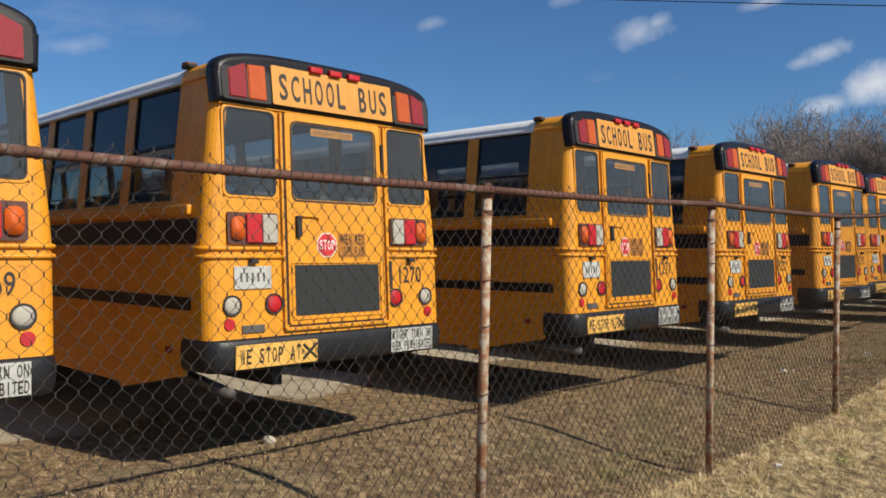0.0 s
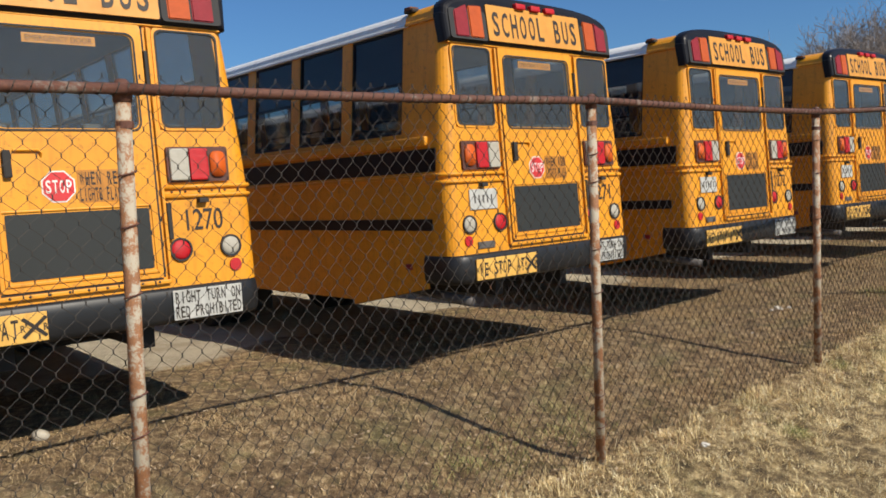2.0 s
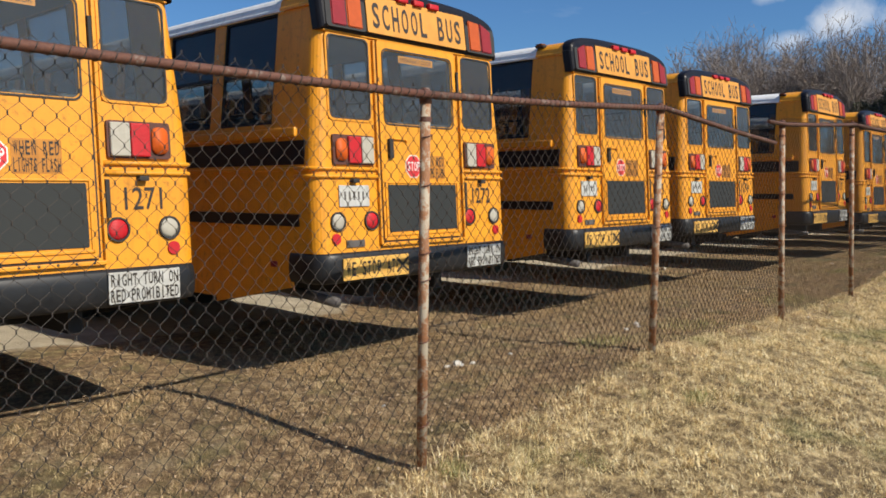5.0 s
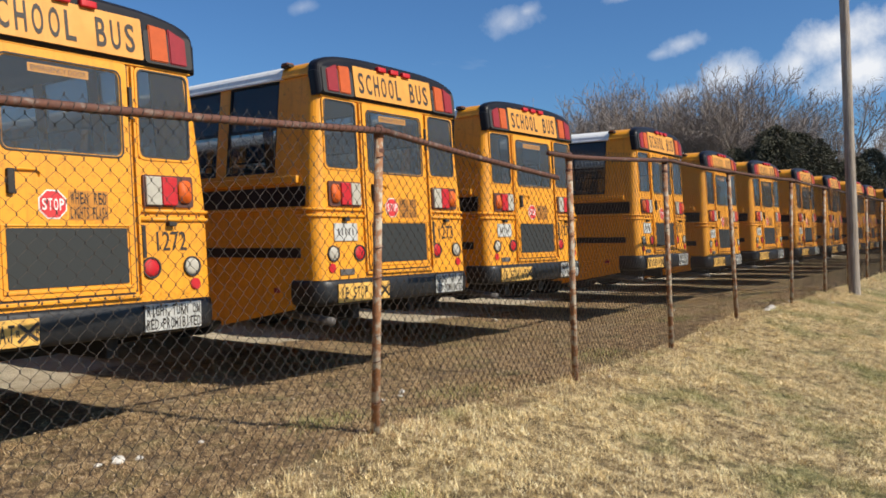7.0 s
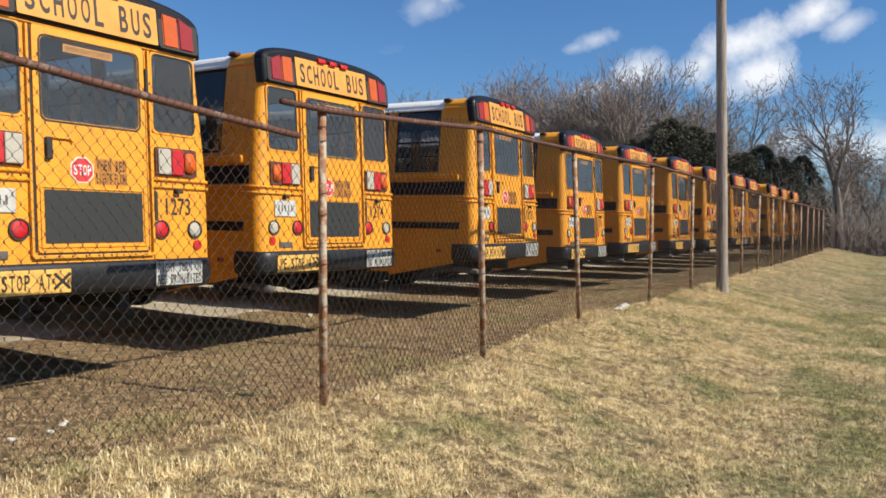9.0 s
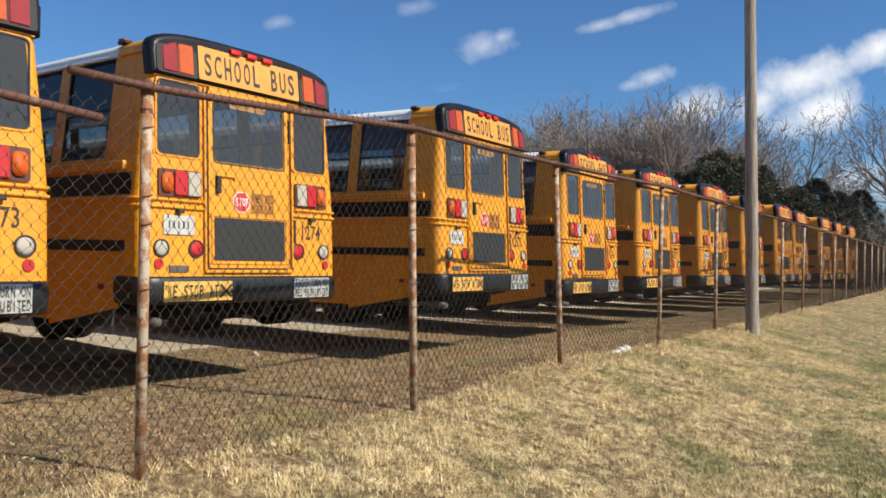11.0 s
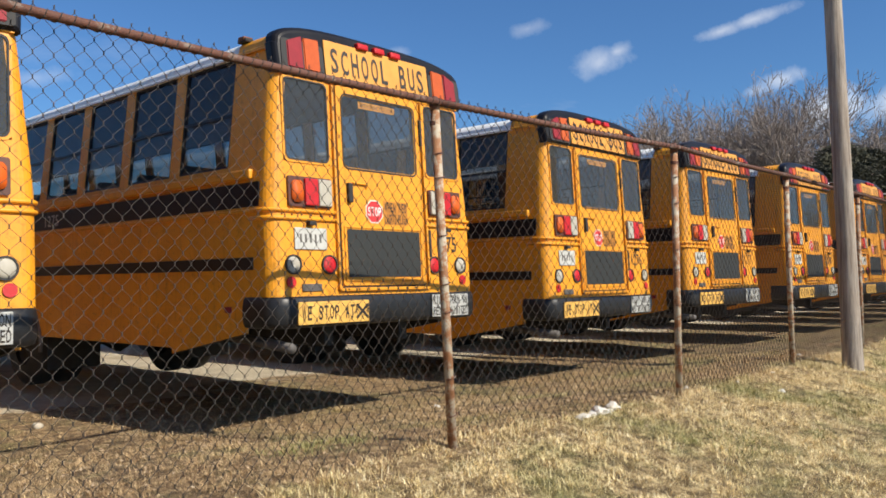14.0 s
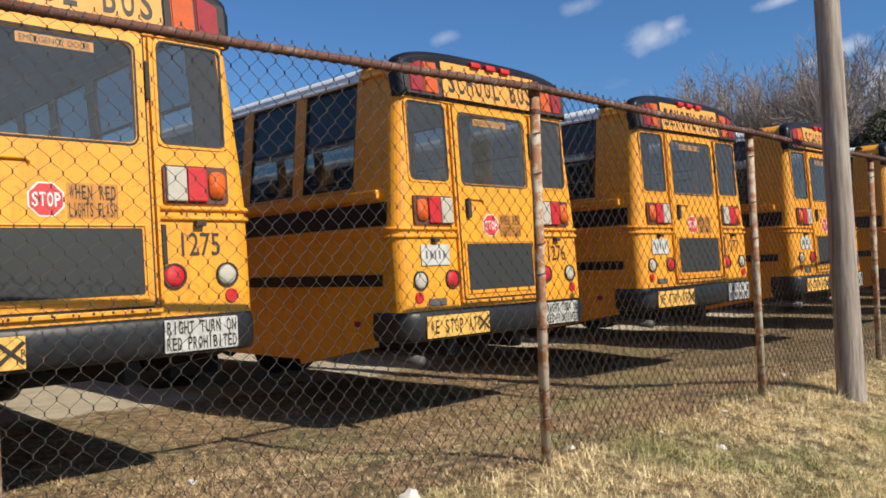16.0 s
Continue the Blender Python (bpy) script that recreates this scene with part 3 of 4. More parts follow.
def make_bus():
    bus = empty("school_bus")
    tagged(bus, "parked yellow school bus with white roof and black bumper", "school bus", "row of parked buses")
    thicken(part("body", bus_skin(), M_YELLOW, bus), 0.035)
    thicken(part("roof", bus_roof(0.62, BUS_LENGTH), M_WHITE, bus, "white painted roof"), 0.03)
    thicken(part("roof_end_cap", bus_roof(0.19, 0.64, 0.004), M_YELLOW, bus, "yellow rear roof cap"), 0.03)
    # black rear cap with the sign and the flashing lamps
    outer = arch()
    bm = prism(outer, -0.055, 0.065)
    es = [e for e in bm.edges if all(abs(v.co.y + 0.055) < 1e-4 for v in e.verts)]
    bmesh.ops.bevel(bm, geom=es, offset=0.055, segments=4, affect="EDGES", profile=0.5)
    cap = part("rear_cap", lean(bm), M_BLACK, bus, "glossy black rear roof cap")
    sgn = part("sign_panel", lean(prism(round_rect(-0.63, 0.63, 2.875, 3.19, 0.015), -0.066, -0.05)), M_SIGN, bus, "amber sign panel")
    for bm in text_letters("SCHOOL BUS", 0, 3.026, 1.13, 0.215, -0.066, 0.003, 0.68):
        part("letter", lean(bm), M_LETTER, sgn)
    for sx in (-1, 1):
        for (a, b, mat) in ((0.865, 1.02, M_DEEPRED), (0.69, 0.85, M_FLASHAMBER)):
            x0, x1 = (a, b) if sx > 0 else (-b, -a)
            top_out = 3.10 if mat is M_DEEPRED else 3.155
            if sx > 0:
                o = [(x0, 2.885), (x1, 2.885), (x1, top_out), (x0, 3.165)]
            else:
                o = [(x0, 2.885), (x1, 2.885), (x1, 3.165), (x0, top_out)]
            bm = prism(o, -0.075, -0.045)
            bmesh.ops.bevel(bm, geom=bm.edges[:], offset=0.008, segments=2, affect="EDGES")
            part("flasher_lens", lean(bm), mat, cap, "red flasher lens" if mat is M_DEEPRED else "amber flasher lens")
        x0, x1 = (0.645, 1.075) if sx > 0 else (-1.075, -0.645)
        part("flasher_housing", lean(prism(round_rect(x0, x1, 2.866, 3.12, 0.03), -0.064, -0.04)), M_SEAL, cap, "dull black flasher housing")
    for x in (-0.20, 0.0, 0.20):
        part("marker_lamp", lean(box(x - 0.062, x + 0.062, -0.10, -0.04, 3.182, 3.235, 0.012)), M_RED, cap, "small red marker lamp", True)
    rail = box(-1.08, 1.08, -0.02, 0.01, 2.832, 2.856, 0.006)
    part("drip_rail", lean(rail), M_YELLOW, bus)
    for i in range(14):
        x = -1.0 + i * 2.0 / 13
        part("rivet", lean(dome(x, 2.872, 0.011, -0.004, 0.006, 8, 2)), M_LETTER, bus)
    # windows
    rear_window(bus, -1.035, -0.605, 2.155, 2.805)
    rear_window(bus, 0.605, 1.035, 2.155, 2.805)
    # emergency door
    door = part("emergency_door", lean(prism(round_rect(-0.50, 0.50, 1.13, 2.835, 0.03), -0.016, 0.0, round_rect(-0.435, 0.435, 2.135, 2.755, 0.05))), M_YELLOW, bus, "yellow rear emergency door")
    for xa in (-0.555, 0.535):
        bm = box(xa, xa + 0.022, -0.030, 0.0, 1.10, 2.82, 0.006)
        part("door_jamb", lean(bm), M_YELLOW, bus)
    for xa in (-0.518, 0.503):
        part("door_seal", lean(box(xa, xa + 0.015, -0.004, 0.0, 1.13, 2.83)), M_DARK, bus)
    part("door_sill", lean(box(-0.545, 0.545, -0.032, 0.0, 1.085, 1.112, 0.006)), M_YELLOW, bus)
    part("sill_seal", lean(box(-0.50, 0.50, -0.006, 0.0, 1.114, 1.126)), M_DARK, bus)
    r = part("door_window", lean(prism(round_rect(-0.452, 0.452, 2.118, 2.772, 0.06), -0.022, 0.02, round_rect(-0.44, 0.44, 2.13, 2.76, 0.05))), M_SEAL, bus)
    pane = part("pane", lean(prism(round_rect(-0.445, 0.445, 2.125, 2.765, 0.05), -0.015, -0.009)), M_GLASS, r)
    pane.visible_shadow = False
    tag = part("door_label", lean(box(-0.24, 0.20, -0.010, -0.003, 2.668, 2.728)), M_SIGN, bus, "amber strip with lettering")
    part("lettering", lean(text_bm("EMERGENCY DOOR", -0.02, 2.698, 0.40, 0.036, -0.010, 0.002)), M_LETTER, tag)
    part("lower_door_panel", lean(prism(round_rect(-0.44, 0.44, 1.20, 1.605, 0.012), -0.021, -0.012)), M_PANEL, door, "dark grey lower door panel")
    for (a, b, c, d) in ((-0.47, 0.47, 1.165, 1.185), (-0.47, 0.47, 1.617, 1.63)):
        part("door_rib", lean(box(a, b, -0.026, -0.012, c, d, 0.004)), M_YELLOW, door)
    for xa in (-0.475, 0.455):
        part("door_rib", lean(box(xa, xa + 0.02, -0.026, -0.012, 1.165, 1.63, 0.004)), M_YELLOW, door)
    h = part("door_handle", lean(box(-0.425, -0.375, -0.05, -0.012, 1.83, 2.0, 0.012)), M_DARK, bus, "dark recessed door handle")
    part("handle_guard", lean(tube([(-0.36, -0.03, 2.0), (-0.22, -0.03, 2.0), (-0.20, -0.03, 1.985), (-0.20, -0.01, 1.955)], 0.009, 6)), M_YELLOW, h)
    part("door_hinge", lean(box(0.505, 0.53, -0.035, 0.0, 2.42, 2.66, 0.005)), M_DARK, door)
    part("door_hinge", lean(box(0.56, 0.59, -0.035, 0.0, 1.38, 1.63, 0.005)), M_DARK, door)
    stop = part("stop_decal", lean(prism(disc(-0.115, 1.768, 0.108, 8, math.pi / 8), -0.019, -0.012)), M_STOPWHITE, bus, "red octagonal stop decal")
    part("octagon", lean(prism(disc(-0.115, 1.768, 0.098, 8, math.pi / 8), -0.022, -0.018)), M_STOPRED, stop)
    for bm in text_letters("STOP", -0.115, 1.768, 0.155, 0.082, -0.022, 0.002, 0.78):
        part("letter", lean(bm), M_STOPWHITE, stop)
    decal = part("warning_decal", lean(box(0.0, 0.30, -0.0185, -0.012, 1.66, 1.87)), M_DECAL, bus, "amber warning decal with black lettering")
    for bm in text_letters("WHEN RED", 0.15, 1.815, 0.27, 0.085, -0.0185, 0.002, 0.74):
        part("letter", lean(bm), M_LETTER, decal)
    for bm in text_letters("LIGHTS FLASH", 0.15, 1.712, 0.28, 0.085, -0.0185, 0.002, 0.74):
        part("letter", lean(bm), M_LETTER, decal)
    # belt rails on the rear wall
    for sx in (-1, 1):
        a, b = (0.555, 1.16) if sx > 0 else (-1.16, -0.555)
        for k in range(6):
            part("rivet", lean(dome(a + 0.06 + k * 0.098, 1.703, 0.009, -0.003, 0.006, 8, 2)), M_LETTER, bus)
        for z in (1.735, 1.672):
            part("belt_rib", belt_rib(sx, z), M_YELLOW, bus, smooth=True)
    for sx in (-1, 1):
        tail_cluster(bus, sx)
        lamp_round(bus, sx * 1.01, 1.305, 0.068, M_CLEAR, "round clear reversing lamp")
        lamp_round(bus, sx * 0.64, 1.305, 0.070, M_RED, "round red lamp")
        part("reflector", lean(prism(disc(sx * 1.035, 1.165, 0.045), -0.012, 0.0)), M_RED, bus, "small round red reflector")
    part("plate_lamp", lean(box(-0.86, -0.79, -0.05, 0.0, 1.62, 1.655, 0.008)), M_DARK, bus)
    part("plate_lamp", lean(box(0.79, 0.86, -0.05, 0.0, 1.62, 1.655, 0.008)), M_DARK, bus)
    plate = part("licence_plate", lean(box(-0.99, -0.66, -0.014, -0.002, 1.425, 1.60, 0.006)), M_PLATE, bus, "white number plate with plain dark bars")
    for i in range(5):
        part("plate_bar", lean(box(-0.94 + i * 0.05, -0.922 + i * 0.05, -0.016, -0.013, 1.48, 1.55)), M_PIPE, plate)
    part("badge", lean(box(-0.93, -0.73, -0.012, 0.0, 1.09, 1.15, 0.004)), M_PIPE, bus, "small grey maker's badge")
    for z in (1.09,):
        for i in range(9):
            part("rivet", lean(dome(-0.46 + i * 0.115, z + 0.01, 0.011, -0.03, 0.006, 8, 2)), M_LETTER, bus)
    # bumper, nearly flush with the rear wall, wrapped round the corners
    bm = bmesh.new()
    sec = [(-0.04, 1.052), (-0.006, 1.05), (0.008, 1.03), (0.016, 0.98), (0.018, 0.92), (0.012, 0.85), (-0.004, 0.812), (-0.05, 0.80)]
    half = [(-1.225, 0.42, -1, 0), (-1.225, 0.22, -1, 0), (-1.215, 0.14, -0.92, 0.38), (-1.18, 0.07, -0.7, 0.7), (-1.11, 0.035, -0.38, 0.92), (-1.02, 0.026, 0, 1)]
    path = half + [(-x, y, -nx, ny) for x, y, nx, ny in half[::-1]]
    rings = [[bm.verts.new((x + nx * out, y - ny * out, z)) for out, z in sec] for x, y, nx, ny in path]
    for a, b in zip(rings, rings[1:]):
        for i in range(len(sec) - 1):
            bm.faces.new((a[i], b[i], b[i + 1], a[i + 1]))
    bmesh.ops.recalc_face_normals(bm, faces=bm.faces)
    part("bumper", bm, M_BUMPER, bus, "black steel rear bumper", True)
    part("bumper_core", box(-1.15, 1.15, 0.09, 0.42, 0.805, 1.045), M_BUMPER, bus)
    sg = part("crossing_sign", box(-1.02, -0.27, -0.006, 0.006, 0.828, 1.008, 0.004), M_TAN, bus, "yellow plate with black lettering")
    for bm in text_letters("WE STOP AT", -0.71, 0.918, 0.55, 0.115, -0.006, 0.002, 0.74):
        part("letter", bm, M_LETTER, sg)
    bm = bmesh.new()
    for s in (-1, 1):
        vs = add_box(bm, -0.088, 0.088, -0.010, -0.005, -0.011, 0.011)
        for v in vs:
            c, sn = math.cos(s * 0.72), math.sin(s * 0.72)
            v.co = Vector((-0.345 + v.co.x * c - v.co.z * sn, v.co.y - 0.0015 * (s > 0), 0.918 + v.co.x * sn + v.co.z * c))
    part("crossing_mark", bm, M_LETTER, sg)
    for x in (-0.425, -0.295):
        for bm in text_letters("R", x + 0.014, 0.915, 0.028, 0.045, -0.006, 0.002, 1.0):
            part("letter", bm, M_LETTER, sg)
    sg = part("turn_sign", box(0.53, 1.035, -0.006, 0.006, 0.828, 1.032, 0.004), M_PLATE, bus, "white plate with black lettering")
    for bm in text_letters("RIGHT TURN ON", 0.7825, 0.980, 0.475, 0.08, -0.006, 0.002, 0.82):
        part("letter", bm, M_LETTER, sg)
    for bm in text_letters("RED PROHIBITED", 0.7825, 0.880, 0.48, 0.08, -0.006, 0.002, 0.82):
        part("letter", bm, M_LETTER, sg)
    # sides
    for sx in (-1, 1):
        def side_box(nm, y0, y1, z0, z1, proud, mat, bev=0.004, label=""):
            w0, w1 = half_width((z0 + z1) / 2) - 0.01, half_width((z0 + z1) / 2) + proud
            a, b = (w0, w1) if sx > 0 else (-w1, -w0)
            return part(nm, box(a, b, y0, y1, z0, z1, bev), mat, bus, label)
        side_box("side_band", 0.23, BUS_LENGTH, 1.745, 1.962, 0.004, M_BLACK, 0.0, "black painted side band")
        side_box("side_band", 0.30, BUS_LENGTH, 1.265, 1.365, 0.012, M_BLACK, 0.004, "black rub rail")
        side_box("rub_rail", 0.33, BUS_LENGTH, 1.99, 2.07, 0.042, M_YELLOW, 0.018)
        side_box("rub_rail", 0.335, BUS_LENGTH, 1.715, 1.748, 0.022, M_YELLOW, 0.01)
        side_box("gutter", 0.66, BUS_LENGTH, 3.034, 3.054, 0.03, M_WHITE, 0.004)
        side_box("marker_lamp", 0.60, 0.68, 0.92, 0.97, 0.015, M_DEEPRED, 0.006, "small red side marker")
        for p in PILLARS:
            if p + WIN_LEN > BUS_LENGTH:
                continue
            z0, z1 = WIN_LO, WIN_HI
            w0, w1 = half_width(z0), half_width(z1)
            bm = bmesh.new()
            for (ya, yb, za, zb) in ((p, p + WIN_LEN, z0, z0 + 0.02), (p, p + WIN_LEN, z1 - 0.02, z1), (p, p + 0.018, z0, z1), (p + WIN_LEN - 0.018, p + WIN_LEN, z0, z1), (p, p + WIN_LEN, 2.545, 2.57)):
                add_box(bm, -0.02, 0.004, ya, yb, za, zb)
            for v in bm.verts:
                v.co.x = sx * (v.co.x - 0.01 + w0 + (w1 - w0) * (v.co.z - z0) / (z1 - z0))
            bmesh.ops.recalc_face_normals(bm, faces=bm.faces)
            win = part("side_window", bm, M_BLACK, bus)
            for za, zb, glazing in ((z0, 2.55, M_SIDEGLASS), (2.55, z1, M_UPPERGLASS)):
                bm = bmesh.new()
                add_box(bm, -0.016, -0.011, p, p + WIN_LEN, za, zb)
                for v in bm.verts:
                    v.co.x = sx * (v.co.x - 0.01 + w0 + (w1 - w0) * (v.co.z - z0) / (z1 - z0))
                bmesh.ops.recalc_face_normals(bm, faces=bm.faces)
                part("pane", bm, glazing, win).visible_shadow = False
    for sx in (-1, 1):
        x0, x1 = (1.045, 1.125) if sx > 0 else (-1.125, -1.045)
        lamp = part("roof_marker_lamp", box(x0, x1, 0.53, 0.65, 3.15, 3.185, 0.012), M_DARK, bus, "small roof marker lamp in a dark housing", True)
        part("lens", box(x0 - 0.006, x1 + 0.006, 0.545, 0.635, 3.165, 3.20, 0.012), M_AMBERDARK, lamp, smooth=True)
    # inside and below
    part("floor", box(-1.17, 1.17, 0.2, BUS_LENGTH - 0.05, 1.10, 1.14), M_DARK, bus)
    part("ceiling_lining", box(-1.04, 1.04, 0.3, BUS_LENGTH - 0.05, 3.02, 3.03), M_INNER, bus)
    for i in range(11):
        for sx in (-1, 1):
            y = 0.62 + i * 0.82
            a, b = (0.22, 1.12) if sx > 0 else (-1.12, -0.22)
            bm = bmesh.new()
            add_box(bm, a, b, y, y + 0.10, 1.45, 2.22, 0.035)
            add_box(bm, a, b, y + 0.08, y + 0.5, 1.45, 1.60, 0.03)
            part("passenger_seat", bm, M_SEAT, bus, "dark vinyl bench seat")
    part("windscreen_wall", box(-1.05, 1.05, BUS_LENGTH - 0.12, BUS_LENGTH - 0.06, 1.1, 1.9), M_DARK, bus)
    for sx in (-1, 1):
        part("frame_rail", box(sx * 0.45 - 0.05, sx * 0.45 + 0.05, 0.3, 9.0, 0.62, 0.88, 0.01), M_DARK, bus)
        make_wheel(bus, sx * 1.02, AXLE_Y)
        make_wheel(bus, sx * 0.72, AXLE_Y)
        make_wheel(bus, sx * 1.02, 9.2)
        # dark panels added to cover the skirt's yellow inner face
        bm = bmesh.new()
        ys = [0.44, 0.97, 1.51, 1.53, 2.6, 3.8]
        for ya, yb in zip(ys, ys[1:]):
            lo, hi = (1.168, 1.212) if sx > 0 else (-1.212, -1.168)
            for v in add_box(bm, lo, hi, ya, yb, 0.0, 1.09):
                if v.co.z < 0.5:
                    v.co.z = skirt(v.co.y) - 0.004
        part("skirt_backing", bm, M_DARK, bus)
        part("mud_flap", box(sx * 0.87 - 0.30, sx * 0.87 + 0.30, AXLE_Y - 0.71, AXLE_Y - 0.695, 0.22, 0.75), M_TYRE, bus)
    part("axle", tube([(x, AXLE_Y, 0.5) for x in (-0.9, -0.2, 0.0, 0.2, 0.9)], 0.09, 10, [0.08, 0.09, 0.2, 0.09, 0.08]), M_DARK, bus, smooth=True)
    for sx in (-1, 1):
        pts = [(sx * 1.226, AXLE_Y - 0.67 * math.cos(radians(a)), 0.50 + 0.55 * math.sin(radians(a))) for a in range(-8, 190, 12)]
        part("fender_trim", tube(pts, 0.02, 6), M_TRIM, bus, "grey rubber trim round the wheel arch", True)
    part("fuel_tank", box(0.15, 0.85, 1.7, 3.2, 0.5, 0.86, 0.05), M_DARK, bus)
    part("exhaust_pipe", tube([(-0.72, 3.4, 0.72), (-0.80, 1.6, 0.72), (-0.95, 0.7, 0.68), (-1.0, 0.10, 0.64)], 0.042, 10), M_PIPE, bus, "sooty steel tailpipe", True)
    return bus


BUSES = [  # x, y, z, turn, fleet number
    (-3.63, 0.45, 0.0, -1.5, "1269"), (-0.116, 0.434, -0.009, -1.38, "1270"), (3.90, 0.0, 0.0, 0.0, "1271"), (7.358, -0.134, -0.006, -1.13, "1272"),
    (11.072, -0.168, 0.05, -2.37, "1273"), (14.489, -0.008, 0.065, -3.82, "1274"), (18.51, -0.456, 0.091, -0.86, "1275"),
    (22.327, -0.464, -0.023, -0.87, "1276"), (25.833, -0.594, 0.012, -3.14, "1277"), (29.4, -0.85, 0.02, -2.0, "1278"),
    (33.2, -1.0, 0.02, -1.0, ""), (37.0, -1.2, 0.03, -2.0, ""), (40.4, -1.2, 0.03, -1.5, ""), (44.4, -1.5, 0.03, -2.0, ""),
    (48.2, -1.55, 0.03, -1.0, ""), (52.0, -1.7, 0.03, -2.0, ""),
]
first = make_bus()
bus_list = []
for i, (bx, by, bz, turn, number) in enumerate(BUSES):
    at = pose(bx, by, bz, 0, 0, turn)
    if i == 0:
        first.matrix_basis = at
        ob = first
    else:
        ob = copy_thing(first, at)
    bus_list.append((ob, number))
for ob, number in bus_list:
    if number:
        bm = text_bm(number, 0, 0, 0.34, 0.12, 0, 0.0)
        for v in bm.verts:
            v.co = Vector((-half_width(1.86) - 0.008, 4.0 - v.co.x, 1.86 + v.co.z))
        part("side_fleet_number", bm, M_PLATE, ob, "white fleet number on the black side band")
        part("fleet_number", lean(text_bm(number, 0.835, 1.505, 0.27, 0.15, -0.001, 0.003, 0.006)), M_LETTER, ob, "black fleet number")


# ---------------------------------------------------------------- fence
fence = empty("chain_link_fence")
tagged(fence, "tall rusty chain-link fence with round posts and top rail", "fence")
POST_X = [-6.60, -3.58, -0.55, 2.48, 5.62, 8.86, 11.89, 14.57, 17.65, 20.74, 23.62, 26.7, 29.7, 32.8, 35.8, 38.9, 41.9, 45.0, 48.0, 51.1, 54.1, 57.1]
FOOT_X = [-6.60, -3.58, -0.62, 2.44, 5.57, 8.77, 11.87, 14.64, 17.66, 20.73, 23.68, 26.7, 29.8, 32.7, 35.9, 38.6, 41.9, 45.1, 48.0, 51.0, 54.2, 57.1]
FOOT_OUT = {6: 0.06, 7: 0.05, 8: 0.12}     # how far a bent post stands out at its foot
TOPS = [2.10, 2.10, 2.10, 2.14, 2.13, 2.29, 2.32, 2.46, 2.49, 2.49, 2.46] + [2.45] * 11


def top_z(x):
    return float(np.interp(x, POST_X, TOPS))


for i, x in enumerate(POST_X):
    y = fence_y(x)
    foot_y = y - FOOT_OUT.get(i, 0.0)
    z0 = ground_height(FOOT_X[i], foot_y)
    p = part("post", tube([(FOOT_X[i], foot_y, z0 - 0.1), (x, y, TOPS[i])], 0.033, 10), M_POST, fence, smooth=True)
    part("post_cap", tube([(x, y, TOPS[i] - 0.05), (x, y, TOPS[i] + 0.02), (x, y, TOPS[i] + 0.045)], 0.04, 10, [0.038, 0.04, 0.02]), M_RAIL, p, smooth=True)
    part("tie_band", tube([(x, y, TOPS[i] - 0.16), (x, y, TOPS[i] - 0.13)], 0.037, 10), M_RAIL, p)
    for k in range(7 if i < 12 else 0):
        t = (k + 0.7 + 0.25 * math.sin(5.1 * i + 2.3 * k)) / 7.6
        tx, tz = FOOT_X[i] + (x - FOOT_X[i]) * t, z0 + (TOPS[i] - z0) * t
        ty = foot_y + (y - foot_y) * t
        part("tie_wire", tube([(tx - 0.037, ty - 0.004, tz - 0.012), (tx - 0.03, ty - 0.03, tz - 0.006), (tx, ty - 0.038, tz), (tx + 0.03, ty - 0.03, tz + 0.008), (tx + 0.04, ty + 0.02, tz + 0.016)], 0.0042, 5), M_RAIL, p)


def rail_pts(xa, xb, drop_a=0.0, drop_b=0.0, n=7):
    out = []
    for k in range(n):
        t = k / (n - 1)
        x = xa + (xb - xa) * t
        out.append((x, fence_y(x) - 0.045, top_z(x) + drop_a * (1 - t) + drop_b * t - 0.012 * math.sin(math.pi * t)))
    return out


rails = []
for i in range(len(POST_X) - 1):
    xa, xb = POST_X[i], POST_X[i + 1]
    if i == 5:
        rail = part("top_rail", tube(rail_pts(xa, 11.56, 0, -0.235), 0.024, 8), M_RAIL, fence, "sagging rusty rail with a free end", True)
        loose_rail = (rail, rail_pts(xa, 11.56, 0, -0.235))
        continue
    if i == 6:
        xa = 11.36
    rail = part("top_rail", tube(rail_pts(xa, xb), 0.024, 8), M_RAIL, fence, smooth=True)
    rails.append((rail, rail_pts(xa, xb)))


def tie_spiral(pts, pitch=0.065):
    """Wire ends wound round a rail."""
    a, b = Vector(pts[0]), Vector(pts[-1])
    n = int((b - a).length / pitch * 8)
    d = (b - a).normalized()
    u = d.cross(Vector((0, 0, 1))).normalized()
    w = u.cross(d)
    ring = []
    for k in range(n):
        t = k / n
        j = t * (len(pts) - 1)
        i = min(int(j), len(pts) - 2)
        c = Vector(pts[i]).lerp(Vector(pts[i + 1]), j - i)
        ang = 2 * math.pi * k / 8
        ring.append(c + (u * math.cos(ang) + w * math.sin(ang)) * 0.0265)
    return tube(ring, 0.0032, 3)


